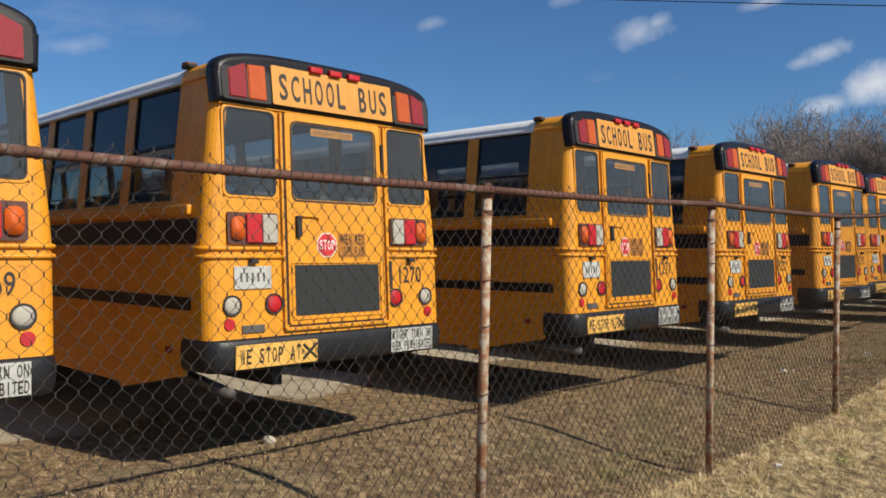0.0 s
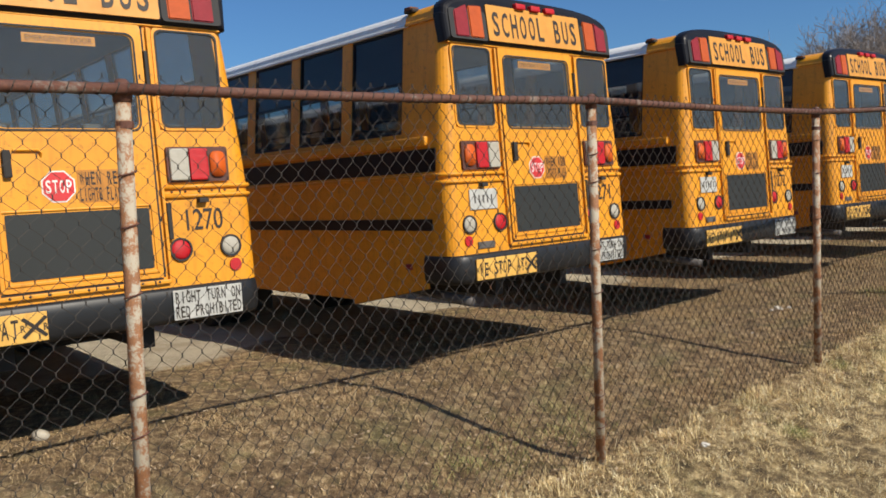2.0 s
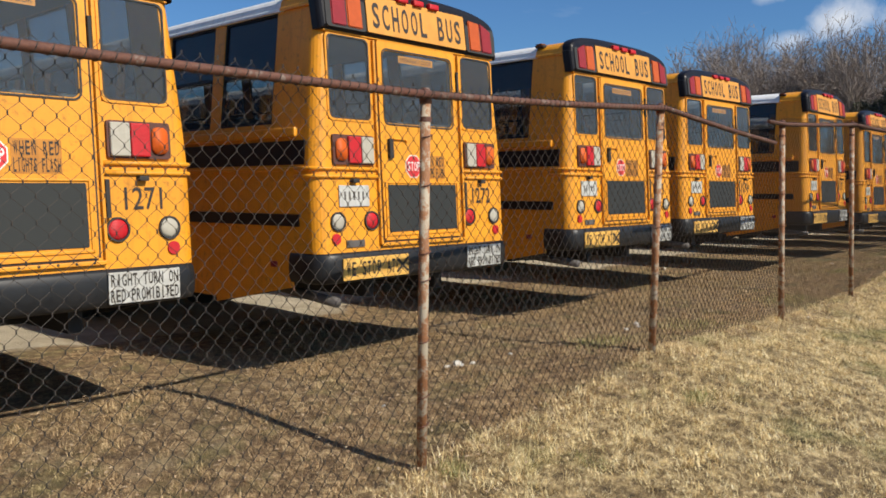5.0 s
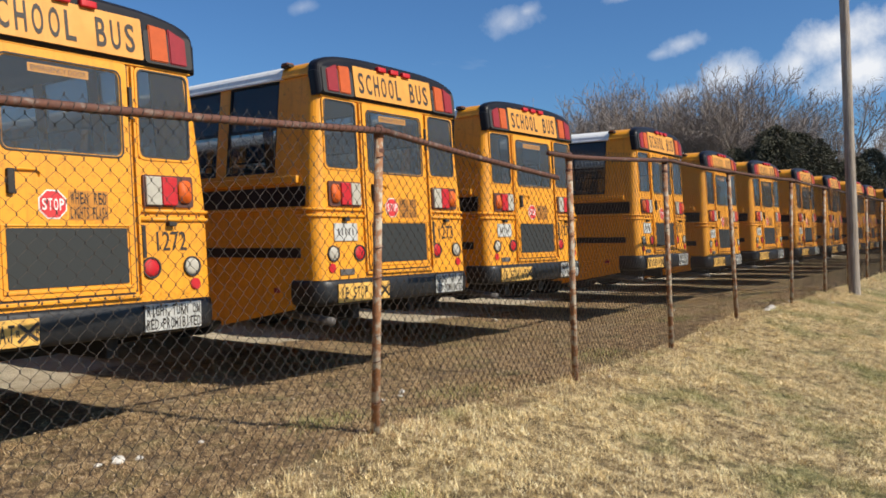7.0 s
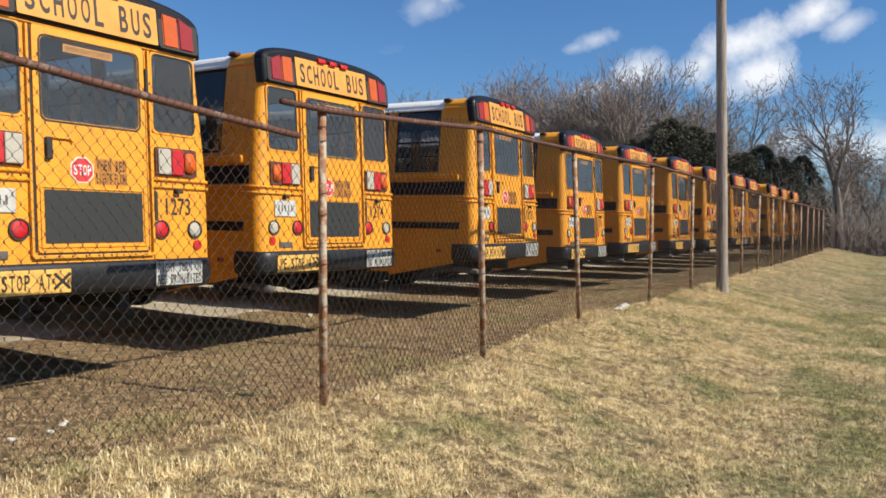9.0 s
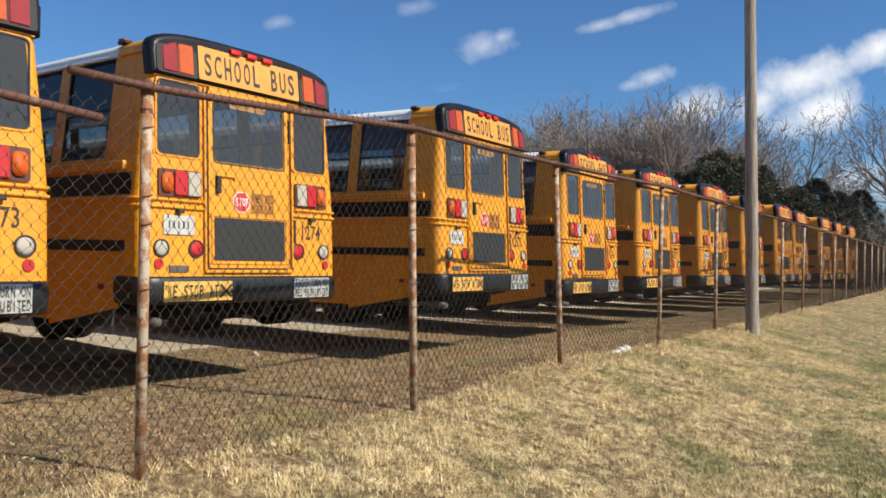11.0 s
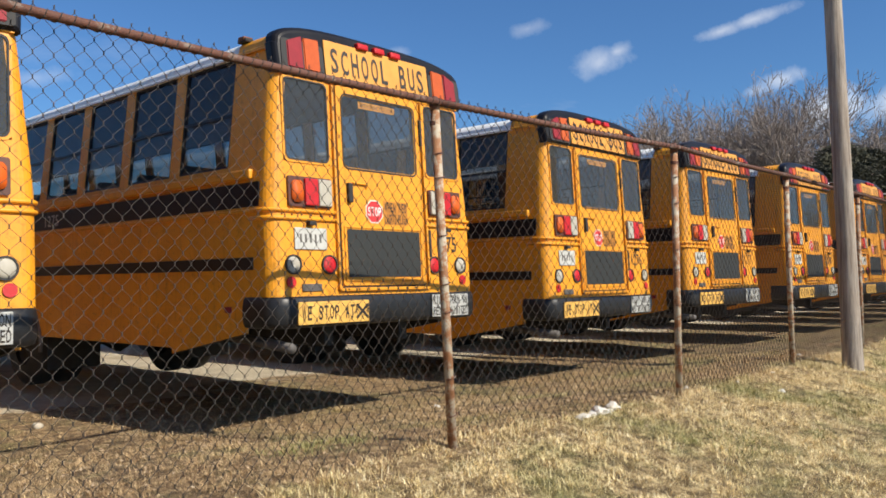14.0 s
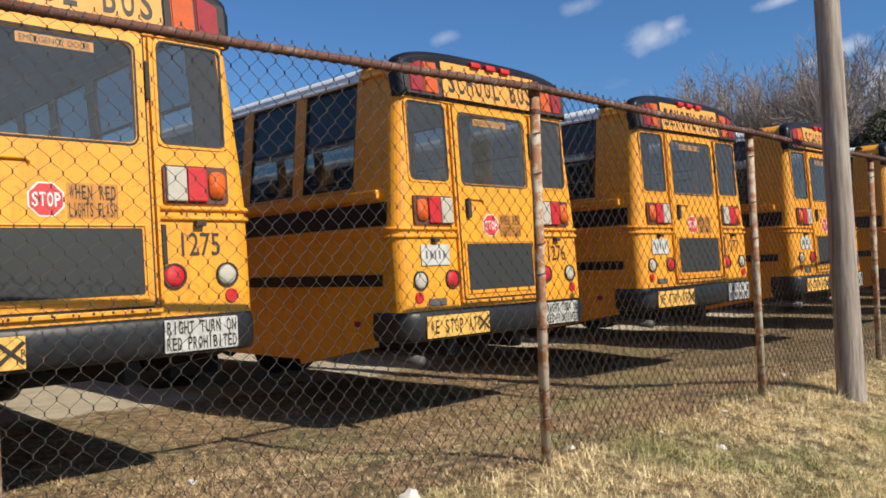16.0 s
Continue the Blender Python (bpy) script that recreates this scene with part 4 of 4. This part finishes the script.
def fabric(length, height, p, h, twist):
    """Woven wire: zigzags that hook into each other; twist: the height of the hooked turns."""
    nx, nz = int(round(length / p)), int(round(height / h))
    verts, faces = [], []
    r = 0.0018
    for j in range(nx):
        base = None
        for k in range(nz + 1):
            x = (j + ((k + j) % 2)) * p
            bulge = 0.004 * (1 if (k + j) % 2 else -1)
            for dz in ((-twist, twist) if twist else (0.0,)):
                z = k * h + dz
                n0 = len(verts)
                verts += [(x - r, bulge - r, z), (x + r, bulge - r, z), (x, bulge + r * 1.2, z)]
                if base is not None:
                    faces += [(base, base + 1, n0 + 1, n0), (base + 1, base + 2, n0 + 2, n0 + 1), (base + 2, base, n0, n0 + 2)]
                base = n0
    me = bpy.data.meshes.new("wire_mesh")
    me.from_pydata(verts, [], faces)
    me.materials.append(M_WIRE)
    return me


for rail, pts in rails[:12] + [loose_rail]:
    part("tie_wire", tie_spiral(pts), M_WIRE, rail)

WIRE = fabric(3.04, 2.36, 0.0465, 0.0535, 0.009)
FAR_WIRE = fabric(3.04, 2.36, 0.0465, 0.0535, 0.0)
for i in range(len(POST_X) - 1):
    xa, xb = POST_X[i], POST_X[i + 1]
    ya, yb = fence_y(xa) + 0.038, fence_y(xb) + 0.038
    za, zb = ground_height(xa, ya), ground_height(xb, yb)
    ta, tb = TOPS[i] + 0.05, TOPS[i + 1] + 0.05
    if i == 5:
        tb -= 0.20
    w = new("wire_mesh", WIRE if i < 11 else FAR_WIRE)
    w.parent = fence
    sx, sz = (xb - xa) / 3.04, ((ta - za) + (tb - zb)) / 2 / 2.34
    shear = Matrix(((sx, 0, 0, xa), ((yb - ya) / 3.04, 1, 0, ya), ((tb - ta) / 3.04, 0, sz, (ta + tb) / 2 - 2.34 * sz - (tb - ta) / 2), (0, 0, 0, 1)))
    w.matrix_parent_inverse = shear

# ---------------------------------------------------------------- utility pole
px, py = 24.40, -2.665
pole_pts = [(px + 0.05 * h, py + 0.036 * h, h) for h in (-0.3, 0.0, 0.6, 2.5, 5.0, 7.5, 10.0)]
pole = part("utility_pole", tube(pole_pts, 0.15, 24, [0.132, 0.126, 0.115, 0.111, 0.106, 0.101, 0.096]), M_POLE, None, "", True)
tagged(pole, "weathered grey wooden utility pole beside the fence", "utility pole")
# overhead cable from the pole's head across the lot
cable_pts = []
for k in range(17):
    t = k / 16
    cable_pts.append((24.8 - 2.7 * t, -2.35 + 31.0 * t, 8.6 + 6.6 * t - 0.1 * math.sin(math.pi * t)))
cable = part("overhead_cable", tube(cable_pts, 0.018, 6), M_BLACK)
tagged(cable, "thin black overhead cable strung from the pole", "cable")


# ---------------------------------------------------------------- grass and weeds
def blade_material(name, stops, fresh, share=1.0):
    m, n, co = material(name)
    g = n.add("ShaderNodeNewGeometry")
    pos = g.outputs["Position"]
    p = n.add("ShaderNodeSeparateXYZ", {0: pos})
    clump = n.grey(n.noise(pos, 9.0, 5, 0.70), 0.34, 0.66)
    tuft = n.grey(n.noise(pos, 28.0, 3, 0.6), 0.3, 0.7)
    fac = n.math("ADD", n.math("MULTIPLY", g.outputs["Random Per Island"], 0.48), n.math("MULTIPLY", clump, 0.32))
    fac = n.math("ADD", fac, n.math("MULTIPLY", tuft, 0.20))
    live = n.math("MULTIPLY", green_amount(n, pos, p.outputs[0], p.outputs[1]), share)
    return finish(m, n, n.mix(live, n.ramp(fac, stops), n.ramp(fac, fresh)), 0.8)


LIVE = [(0.12, (0.062, 0.075, 0.021)), (0.42, (0.23, 0.238, 0.075)), (0.65, (0.47, 0.425, 0.17)), (0.9, (0.72, 0.62, 0.30))]
M_BLADE = blade_material("dry_grass_blade", [(0.12, (0.16, 0.102, 0.042)), (0.33, (0.60, 0.43, 0.19)), (0.55, (0.92, 0.75, 0.40)), (0.85, (0.93, 0.86, 0.60))], LIVE)
M_WEED = blade_material("brown_weed_blade", [(0.15, (0.15, 0.088, 0.044)), (0.4, (0.36, 0.237, 0.12)), (0.62, (0.58, 0.41, 0.21)), (0.88, (0.78, 0.60, 0.34))], LIVE, 0.8)
M_GREEN = blade_material("green_weed_blade", LIVE, LIVE)


def blades(name, mat, spots, lo, hi, upright, width, label, category):
    """Many single blades as one mesh; spots: (x, y) of their roots."""
    n = len(spots)
    rng = np.random.default_rng(11)
    xy = np.array(spots)
    z = np.array([ground_height(x, y) for x, y in spots])
    ang = rng.uniform(0, 2 * np.pi, n)
    length = rng.uniform(lo, hi, n) * np.array([0.75 + 0.8 * max(-0.4, noise.noise(Vector((x * 4.5, y * 4.5, 9.0)))) for x, y in spots])
    up = np.clip(rng.normal(upright, 0.22, n), 0.06, 1.0)
    out = np.sqrt(1 - up * up) * length
    side = np.stack([-np.sin(ang), np.cos(ang)], 1) * (width * rng.uniform(0.6, 1.3, n))[:, None]
    v = np.empty((n, 3, 3))
    mid = np.stack([np.cos(ang), np.sin(ang)], 1)
    v[:, 0, :2], v[:, 1, :2] = xy - side, xy + side
    v[:, 0, 2] = v[:, 1, 2] = z - 0.01
    v[:, 2, :2] = xy + mid * out[:, None]
    v[:, 2, 2] = z + up * length
    tris = np.arange(n * 3).reshape(-1, 3)
    me = bpy.data.meshes.new(name)
    me.from_pydata(v.reshape(-1, 3).tolist(), [], tris.tolist())
    me.materials.append(mat)
    return tagged(new(name, me), label, category, kind="stuff")


rng = np.random.default_rng(5)


def turf_spots(count, x0, x1, d0, d1, gather=0.0):
    """Roots on the verge (positive d) or the lot side (negative d) of the fence line, in loose tufts."""
    out = []
    while len(out) < count:
        x, d = rng.uniform(x0, x1), rng.uniform(d0, d1)
        y = fence_y(x) - d
        if noise.noise(Vector((x * 1.3, y * 1.3, 2.0))) + rng.uniform(-0.6, 0.6) < gather:
            continue
        for _ in range(6):
            out.append((x + rng.normal(0, 0.03), y + rng.normal(0, 0.03)))
    return out


blades("dry_grass", M_BLADE, turf_spots(330000, 1, 26, -0.05, 3.9, -0.35) + turf_spots(230000, 6, 24, 0.3, 3.9, -0.2) + turf_spots(110000, 24, 60, 0.0, 6.0, -0.35), 0.03, 0.085, 0.44, 0.0030, "matted dry tan grass on the verge", "grass")
blades("brown_weeds", M_WEED, turf_spots(330000, -4, 26, -2.4, 0.30, -0.2) + turf_spots(90000, -4, 26, -4.4, -2.2, 0.0), 0.025, 0.075, 0.44, 0.0028, "short dead brown weeds inside the fence", "weeds")
tall = []
for _ in range(900):
    x = rng.uniform(0, 34)
    y = fence_y(x) - abs(rng.normal(0.05, 0.42))
    n_tuft, wide = int(rng.integers(14, 34)), rng.uniform(0.03, 0.09)
    for _ in range(n_tuft):
        tall.append((x + rng.normal(0, wide), y + rng.normal(0, wide)))
blades("tall_dry_grass", M_BLADE, tall, 0.06, 0.17, 0.62, 0.0026, "taller dry grass along the fence foot", "grass")
green = []
for gx, gy, gr in ((1.9, -1.0, 0.5), (2.8, -0.9, 0.45), (10.6, -1.15, 0.5), (6.5, -2.3, 0.16), (8.1, -2.35, 0.14), (13.6, -1.2, 0.5), (15.4, -2.5, 0.3), (19.8, -3.0, 0.5), (17.2, -1.0, 0.4), (5.75, -1.8, 0.13), (4.0, -2.2, 0.12), (19.4, -2.75, 0.14), (20.6, -3.3, 0.16), (18.0, -3.4, 0.14), (8.9, -1.0, 0.35), (22.0, -3.2, 0.4)):
    for _ in range(int(4200 * gr)):
        green.append((gx + rng.normal(0, gr * 0.55), gy + rng.normal(0, gr * 0.4)))
blades("green_weeds", M_GREEN, green, 0.03, 0.09, 0.45, 0.003, "patches of low green weeds", "weeds")


# ---------------------------------------------------------------- litter
def litter_material(name, a, b):
    m, n, co = material(name)
    return finish(m, n, n.mix(n.noise(co, 30, 4), a, b), 0.7, 0.0, n.noise(co, 60, 3), 0.4)


M_PAPER = litter_material("dirty_white_paper", (0.68, 0.65, 0.59), (0.50, 0.47, 0.41))
M_LEAF = litter_material("pale_dead_leaf", (0.62, 0.50, 0.34), (0.34, 0.22, 0.12))
M_STONE = litter_material("pale_stone", (0.50, 0.45, 0.36), (0.34, 0.30, 0.24))


def scrap(x, y, size, seed, paper=True):
    bm = bmesh.new()
    bmesh.ops.create_icosphere(bm, subdivisions=2, radius=size)
    for v in bm.verts:
        k = noise.noise(v.co * (3.2 / size) * 0.35 + Vector((seed * 7.3, seed, 0)))
        v.co *= 1 + (0.75 if paper else 0.35) * k
        v.co.z *= 0.6 if paper else 0.75
        v.co += Vector((x, y, ground_height(x, y) + size * (0.22 if paper else 0.45)))
    if paper:
        ob = part("litter", bm, M_PAPER)
        tagged(ob, "crumpled scrap of dirty white paper on the ground", "litter", "scattered litter")
    else:
        ob = part("stone", bm, M_STONE, None, "", True)
        tagged(ob, "pale stone lying at the edge of the lot", "stone")


def leaf_flecks():
    """Pale dead leaves and crumbs lying in the weeds."""
    fr = np.random.default_rng(8)
    v, f = [], []
    for _ in range(5200):
        x, d = fr.uniform(-4, 28), fr.uniform(-2.6, 0.5)
        y = fence_y(x) - d
        z = ground_height(x, y) + fr.uniform(0.015, 0.04)
        a, ln, w = fr.uniform(0, 6.28), fr.uniform(0.008, 0.024), fr.uniform(0.005, 0.013)
        c, sn, tip = math.cos(a), math.sin(a), fr.uniform(-0.01, 0.012)
        n0 = len(v)
        v += [(x - c * ln, y - sn * ln, z), (x - sn * w, y + c * w, z + 0.006), (x + c * ln, y + sn * ln, z + tip), (x + sn * w, y - c * w, z + 0.004)]
        f += [(n0, n0 + 1, n0 + 2), (n0, n0 + 2, n0 + 3)]
    me = bpy.data.meshes.new("leaf_litter")
    me.from_pydata(v, [], f)
    me.materials.append(M_LEAF)
    tagged(new("leaf_litter", me), "pale dead leaf flecks scattered among the weeds", "leaves", kind="stuff")


leaf_flecks()
for k, (x, y, s) in enumerate([(7.51, -0.35, 0.09), (7.62, -0.42, 0.05), (7.36, -0.33, 0.05), (10.37, -0.63, 0.05), (10.43, -0.59, 0.05), (10.2, -0.75, 0.04), (19.16, -1.97, 0.10), (19.28, -1.97, 0.08),
                               (19.40, -1.97, 0.13), (19.53, -2.0, 0.07), (19.68, -1.96, 0.12), (22.05, -2.57, 0.065), (21.97, -2.15, 0.045), (22.88, -2.2, 0.045), (19.29, -0.29, 0.06), (9.94, -0.73, 0.05),
                               (3.22, -1.88, 0.06), (4.49, -2.93, 0.03), (24.9, -1.86, 0.06), (21.14, -1.95, 0.05), (8.1, -0.5, 0.04), (12.4, -1.9, 0.035), (6.2, -0.7, 0.03)]):
    scrap(x, y, s * 0.55, k + 1)
scrap(-0.27, 1.27, 0.06, 40, False)
scrap(16.55, 2.0, 0.05, 41, False)


# ---------------------------------------------------------------- trees beyond the lot
def bark(name, a, b):
    m, n, co = material(name)
    return finish(m, n, n.mix(n.noise(co, 3.0, 5), a, b), 0.9, 0.0, n.noise(co, 25, 3), 0.5)


M_BARK = bark("grey_brown_bark", (0.13, 0.105, 0.085), (0.30, 0.26, 0.22))
M_TWIG = bark("brown_twigs", (0.17, 0.137, 0.118), (0.30, 0.252, 0.22))
M_FIR = bark("dark_evergreen_needles", (0.055, 0.056, 0.036), (0.10, 0.095, 0.06))


class Limbs:
    """Collects tapered branch tubes as plain vertex and face lists."""

    def __init__(self):
        self.v, self.f = [], []

    def branch(self, a, b, ra, rb, sides):
        d = (b - a).normalized()
        u = d.orthogonal().normalized()
        w = d.cross(u)
        n0 = len(self.v)
        for p, r in ((a, ra), (b, rb)):
            for k in range(sides):
                t = 2 * math.pi * k / sides
                self.v.append(tuple(p + (u * math.cos(t) + w * math.sin(t)) * r))
        for k in range(sides):
            q = (k + 1) % sides
            self.f.append((n0 + k, n0 + q, n0 + sides + q, n0 + sides + k))

    def mesh(self, name, mat, parent):
        me = bpy.data.meshes.new(name)
        me.from_pydata(self.v, [], self.f)
        me.materials.append(mat)
        ob = new(name, me)
        ob.parent = parent
        return ob


def bare_tree(seed, height, spread):
    """A leafless tree: a forking trunk, rising limbs and a haze of fine straight twigs."""
    r = random.Random(seed)
    wood, twig = Limbs(), Limbs()

    def sliver(p, d, length, w):
        side = d.cross(Vector((r.gauss(0, 1), r.gauss(0, 1), r.gauss(0, 1)))).normalized() * w
        q = p + d * length
        n0 = len(twig.v)
        twig.v += [tuple(p - side), tuple(p + side), tuple(q + side * 0.35), tuple(q - side * 0.35)]
        twig.f.append((n0, n0 + 1, n0 + 2, n0 + 3))
        return q

    def turned(d, angle, lift):
        away = d.cross(Vector((r.gauss(0, 1), r.gauss(0, 1), r.gauss(0, 1)))).normalized()
        return (d * math.cos(angle) + away * math.sin(angle) + Vector((0, 0, lift))).normalized()

    def grow(p, d, length, radius, level):
        if level >= 5:
            q = sliver(p, d, length * 0.85, max(0.012, radius * 0.8))
            for _ in range(2):
                e = p.lerp(q, r.uniform(0.25, 1.0))
                tip = sliver(e, turned(d, r.uniform(0.3, 0.75), 0.10), length * r.uniform(0.5, 0.9), 0.013)
                sliver(e.lerp(tip, 0.6), turned(d, r.uniform(0.3, 0.8), 0.08), length * 0.5, 0.011)
            return
        joints = [p]
        n = 3 if level < 3 else 2
        for k in range(n):
            d = turned(d, abs(r.gauss(0, 0.15 + 0.02 * level)), 0.06)
            q = p + d * length / n
            r2 = radius * 0.86
            (wood if level < 3 else twig).branch(p, q, radius, r2, (8, 6, 5, 4, 3)[level])
            p, radius = q, r2
            joints.append(q)
        for _ in range(3 if level == 0 else 2):
            grow(p, turned(d, r.uniform(0.25, 0.6) * spread + 0.02 * level, 0.12 if level < 2 else 0.05), length * r.uniform(0.58, 0.82), radius * r.uniform(0.62, 0.8), level + 1)
        for q in joints[1:-1] if level else joints[2:-1]:
            for _ in range(1 + (level > 0 and r.random() < 0.5)):
                grow(q, turned(d, r.uniform(0.5, 0.95) * spread, 0.06), length * r.uniform(0.45, 0.7), radius * r.uniform(0.5, 0.66), level + 1)

    grow(Vector((0, 0, -0.2)), Vector((0, 0, 1)), height * 0.27, height * 0.021, 0)
    top = max(v[2] for v in twig.v)
    for part_of in (wood, twig):
        part_of.v = [tuple(c * height / top for c in v) for v in part_of.v]
    tree = empty("bare_tree")
    tagged(tree, "leafless grey-brown tree at the edge of the lot", "tree", "bare trees beyond the lot")
    wood.mesh("trunk", M_BARK, tree)
    twig.mesh("crown", M_TWIG, tree)
    return tree


def evergreen(seed, height, width):
    r = random.Random(seed)
    tree = empty("evergreen_tree")
    tagged(tree, "dense dark green evergreen tree among bare trees", "tree", "evergreens beyond the lot")
    t = Limbs()
    t.branch(Vector((0, 0, -0.2)), Vector((0, 0, height * 0.8)), 0.16, 0.05, 7)
    t.mesh("trunk", M_BARK, tree)
    v, f = [], []
    for _ in range(17000):
        h = r.random() ** 0.8
        z = height * (0.06 + 0.94 * h)
        ang = r.uniform(0, 2 * math.pi)
        bumpy = 1 + 0.42 * noise.noise(Vector((math.cos(ang) * 1.6, math.sin(ang) * 1.6, z * 0.75 + seed)))
        rad = width * max(0.0, 1 - h ** 2.4) ** 0.55 * bumpy * (1 - 0.6 * r.random() ** 1.5) * (1 + 0.28 * noise.noise(Vector((math.cos(ang) * 4, math.sin(ang) * 4, z * 2.2 + seed)))) + 0.05
        p = Vector((math.cos(ang) * rad, math.sin(ang) * rad, z + r.gauss(0, 0.1)))
        a = Vector((math.cos(ang), math.sin(ang), r.gauss(-0.2, 0.5))).normalized() * r.uniform(0.05, 0.15)
        b = a.cross(Vector((r.gauss(0, 1), r.gauss(0, 1), r.gauss(0, 1)))).normalized() * r.uniform(0.018, 0.05)
        n0 = len(v)
        v += [tuple(p - a), tuple(p + b), tuple(p + a), tuple(p - b)]
        f.append((n0, n0 + 1, n0 + 2, n0 + 3))
    me = bpy.data.meshes.new("crown")
    me.from_pydata(v, [], f)
    me.materials.append(M_FIR)
    new("crown", me).parent = tree
    return tree


def thicket(name, spots, label):
    r = random.Random(3)
    t = Limbs()
    for x, y, h in spots:
        p = Vector((x, y, ground_height(x, y) - 0.1))
        for _ in range(9):
            d = Vector((r.gauss(0, 0.35), r.gauss(0, 0.35), 1)).normalized()
            q = p + Vector((r.gauss(0, 0.3), r.gauss(0, 0.3), 0))
            length = h * r.uniform(0.5, 1.0)
            for k in range(3):
                d = (d + Vector((r.gauss(0, 0.25), r.gauss(0, 0.25), r.gauss(0, 0.15)))).normalized()
                e = q + d * length / 3
                t.branch(q, e, 0.022 - 0.006 * k, 0.016 - 0.006 * k, 3)
                for _ in range(2):
                    s = (d + Vector((r.gauss(0, 0.8), r.gauss(0, 0.8), r.gauss(0, 0.5)))).normalized()
                    t.branch(e, e + s * length * r.uniform(0.15, 0.3), 0.010, 0.003, 3)
                q = e
    ob = t.mesh(name, M_TWIG, None)
    return tagged(ob, label, "thicket", kind="stuff")


def from_ref(yaw, d):
    """A place d metres off, yaw degrees right of +Y, seen from the middle of the verge."""
    return 6.7 + d * math.sin(radians(yaw)), -5.6 + d * math.cos(radians(yaw))


kinds = [bare_tree(21, 12.0, 1.0), bare_tree(22, 12.0, 0.85), bare_tree(23, 12.0, 1.1), bare_tree(24, 12.0, 0.75)]
used = [False] * len(kinds)
r = random.Random(9)
spots = [(58.3, 96, 17.5), (59.8, 100, 15.6), (87.5, 60, 12.9), (84.3, 66, 9.5), (89.5, 64, 7.5), (92.5, 66, 9.0), (95.5, 62, 8.0), (87.6, 70, 8.0), (88.6, 76, 9.0), (90.6, 72, 8.5), (91.8, 80, 9.5), (94.0, 74, 9.0), (97.5, 70, 9.0), (100.0, 72, 10.0)]
for k in range(7):
    spots.append((63.4 + 0.98 * k + r.uniform(-0.3, 0.3), 88 + r.uniform(-5, 9), 16.5 + min(k, 5) * 0.5 + r.uniform(-0.8, 0.9)))
for k in range(13):
    spots.append((68.4 + 0.96 * k + r.uniform(-0.3, 0.3), 60 + r.uniform(-2, 12), (13.9 if k < 9 else 11.6) + r.uniform(-1.2, 0.9)))
for k in range(7):
    spots.append((68.0 + 2.2 * k + r.uniform(-0.5, 0.5), 78 + r.uniform(-4, 8), 15.2 + r.uniform(-1.8, 1.0)))
for k in range(9):
    spots.append((65.5 + 2.0 * k + r.uniform(-0.4, 0.4), 84 + r.uniform(-4, 10), (15.0 if k < 7 else 12.0) + r.uniform(-2.5, 0.5)))
for k, (yaw, d, h) in enumerate(spots):
    i = 0 if k == 2 else k % len(kinds)
    x, y = from_ref(yaw, d)
    m = pose(x, y, ground_height(x, y), r.uniform(-2, 2), r.uniform(-2, 2), r.uniform(0, 360))
    s = h / 12.0
    if not used[i]:
        used[i] = True
        kinds[i].matrix_basis = m @ Matrix.Diagonal((s, s, s, 1))
    else:
        c = copy_thing(kinds[i], m)
        c.matrix_basis = m @ Matrix.Diagonal((s, s, s, 1))

firs = [evergreen(31, 7.5, 2.2), evergreen(32, 7.0, 2.6)]
fused = [False, False]
for k, (yaw, d, h) in enumerate([(74.4, 56, 7.2), (75.7, 57, 7.9), (77.0, 56, 8.6), (78.3, 57, 8.8), (79.5, 58, 7.8), (81.6, 58, 6.9), (82.7, 60, 7.1), (83.9, 59, 6.6), (85.2, 61, 6.4), (76.4, 60, 8.2)]):
    i = k % 2
    x, y = from_ref(yaw, d)
    m = pose(x, y, ground_height(x, y), 0, 0, r.uniform(0, 360))
    s = h / 7.7
    if not fused[i]:
        fused[i] = True
        firs[i].matrix_basis = m @ Matrix.Diagonal((s, s, s, 1))
    else:
        c = copy_thing(firs[i], m)
        c.matrix_basis = m @ Matrix.Diagonal((s, s, s, 1))

brush = []
for _ in range(300):
    x, y = from_ref(r.uniform(84.5, 99), r.uniform(58, 74))
    brush.append((x, y, r.uniform(2.5, 6.5)))
for _ in range(200):
    x, y = from_ref(r.uniform(64, 85), r.uniform(66, 84))
    brush.append((x, y, r.uniform(3.0, 7.0)))
thicket("brush_thicket", brush, "tangled leafless brown brush beyond the fence")
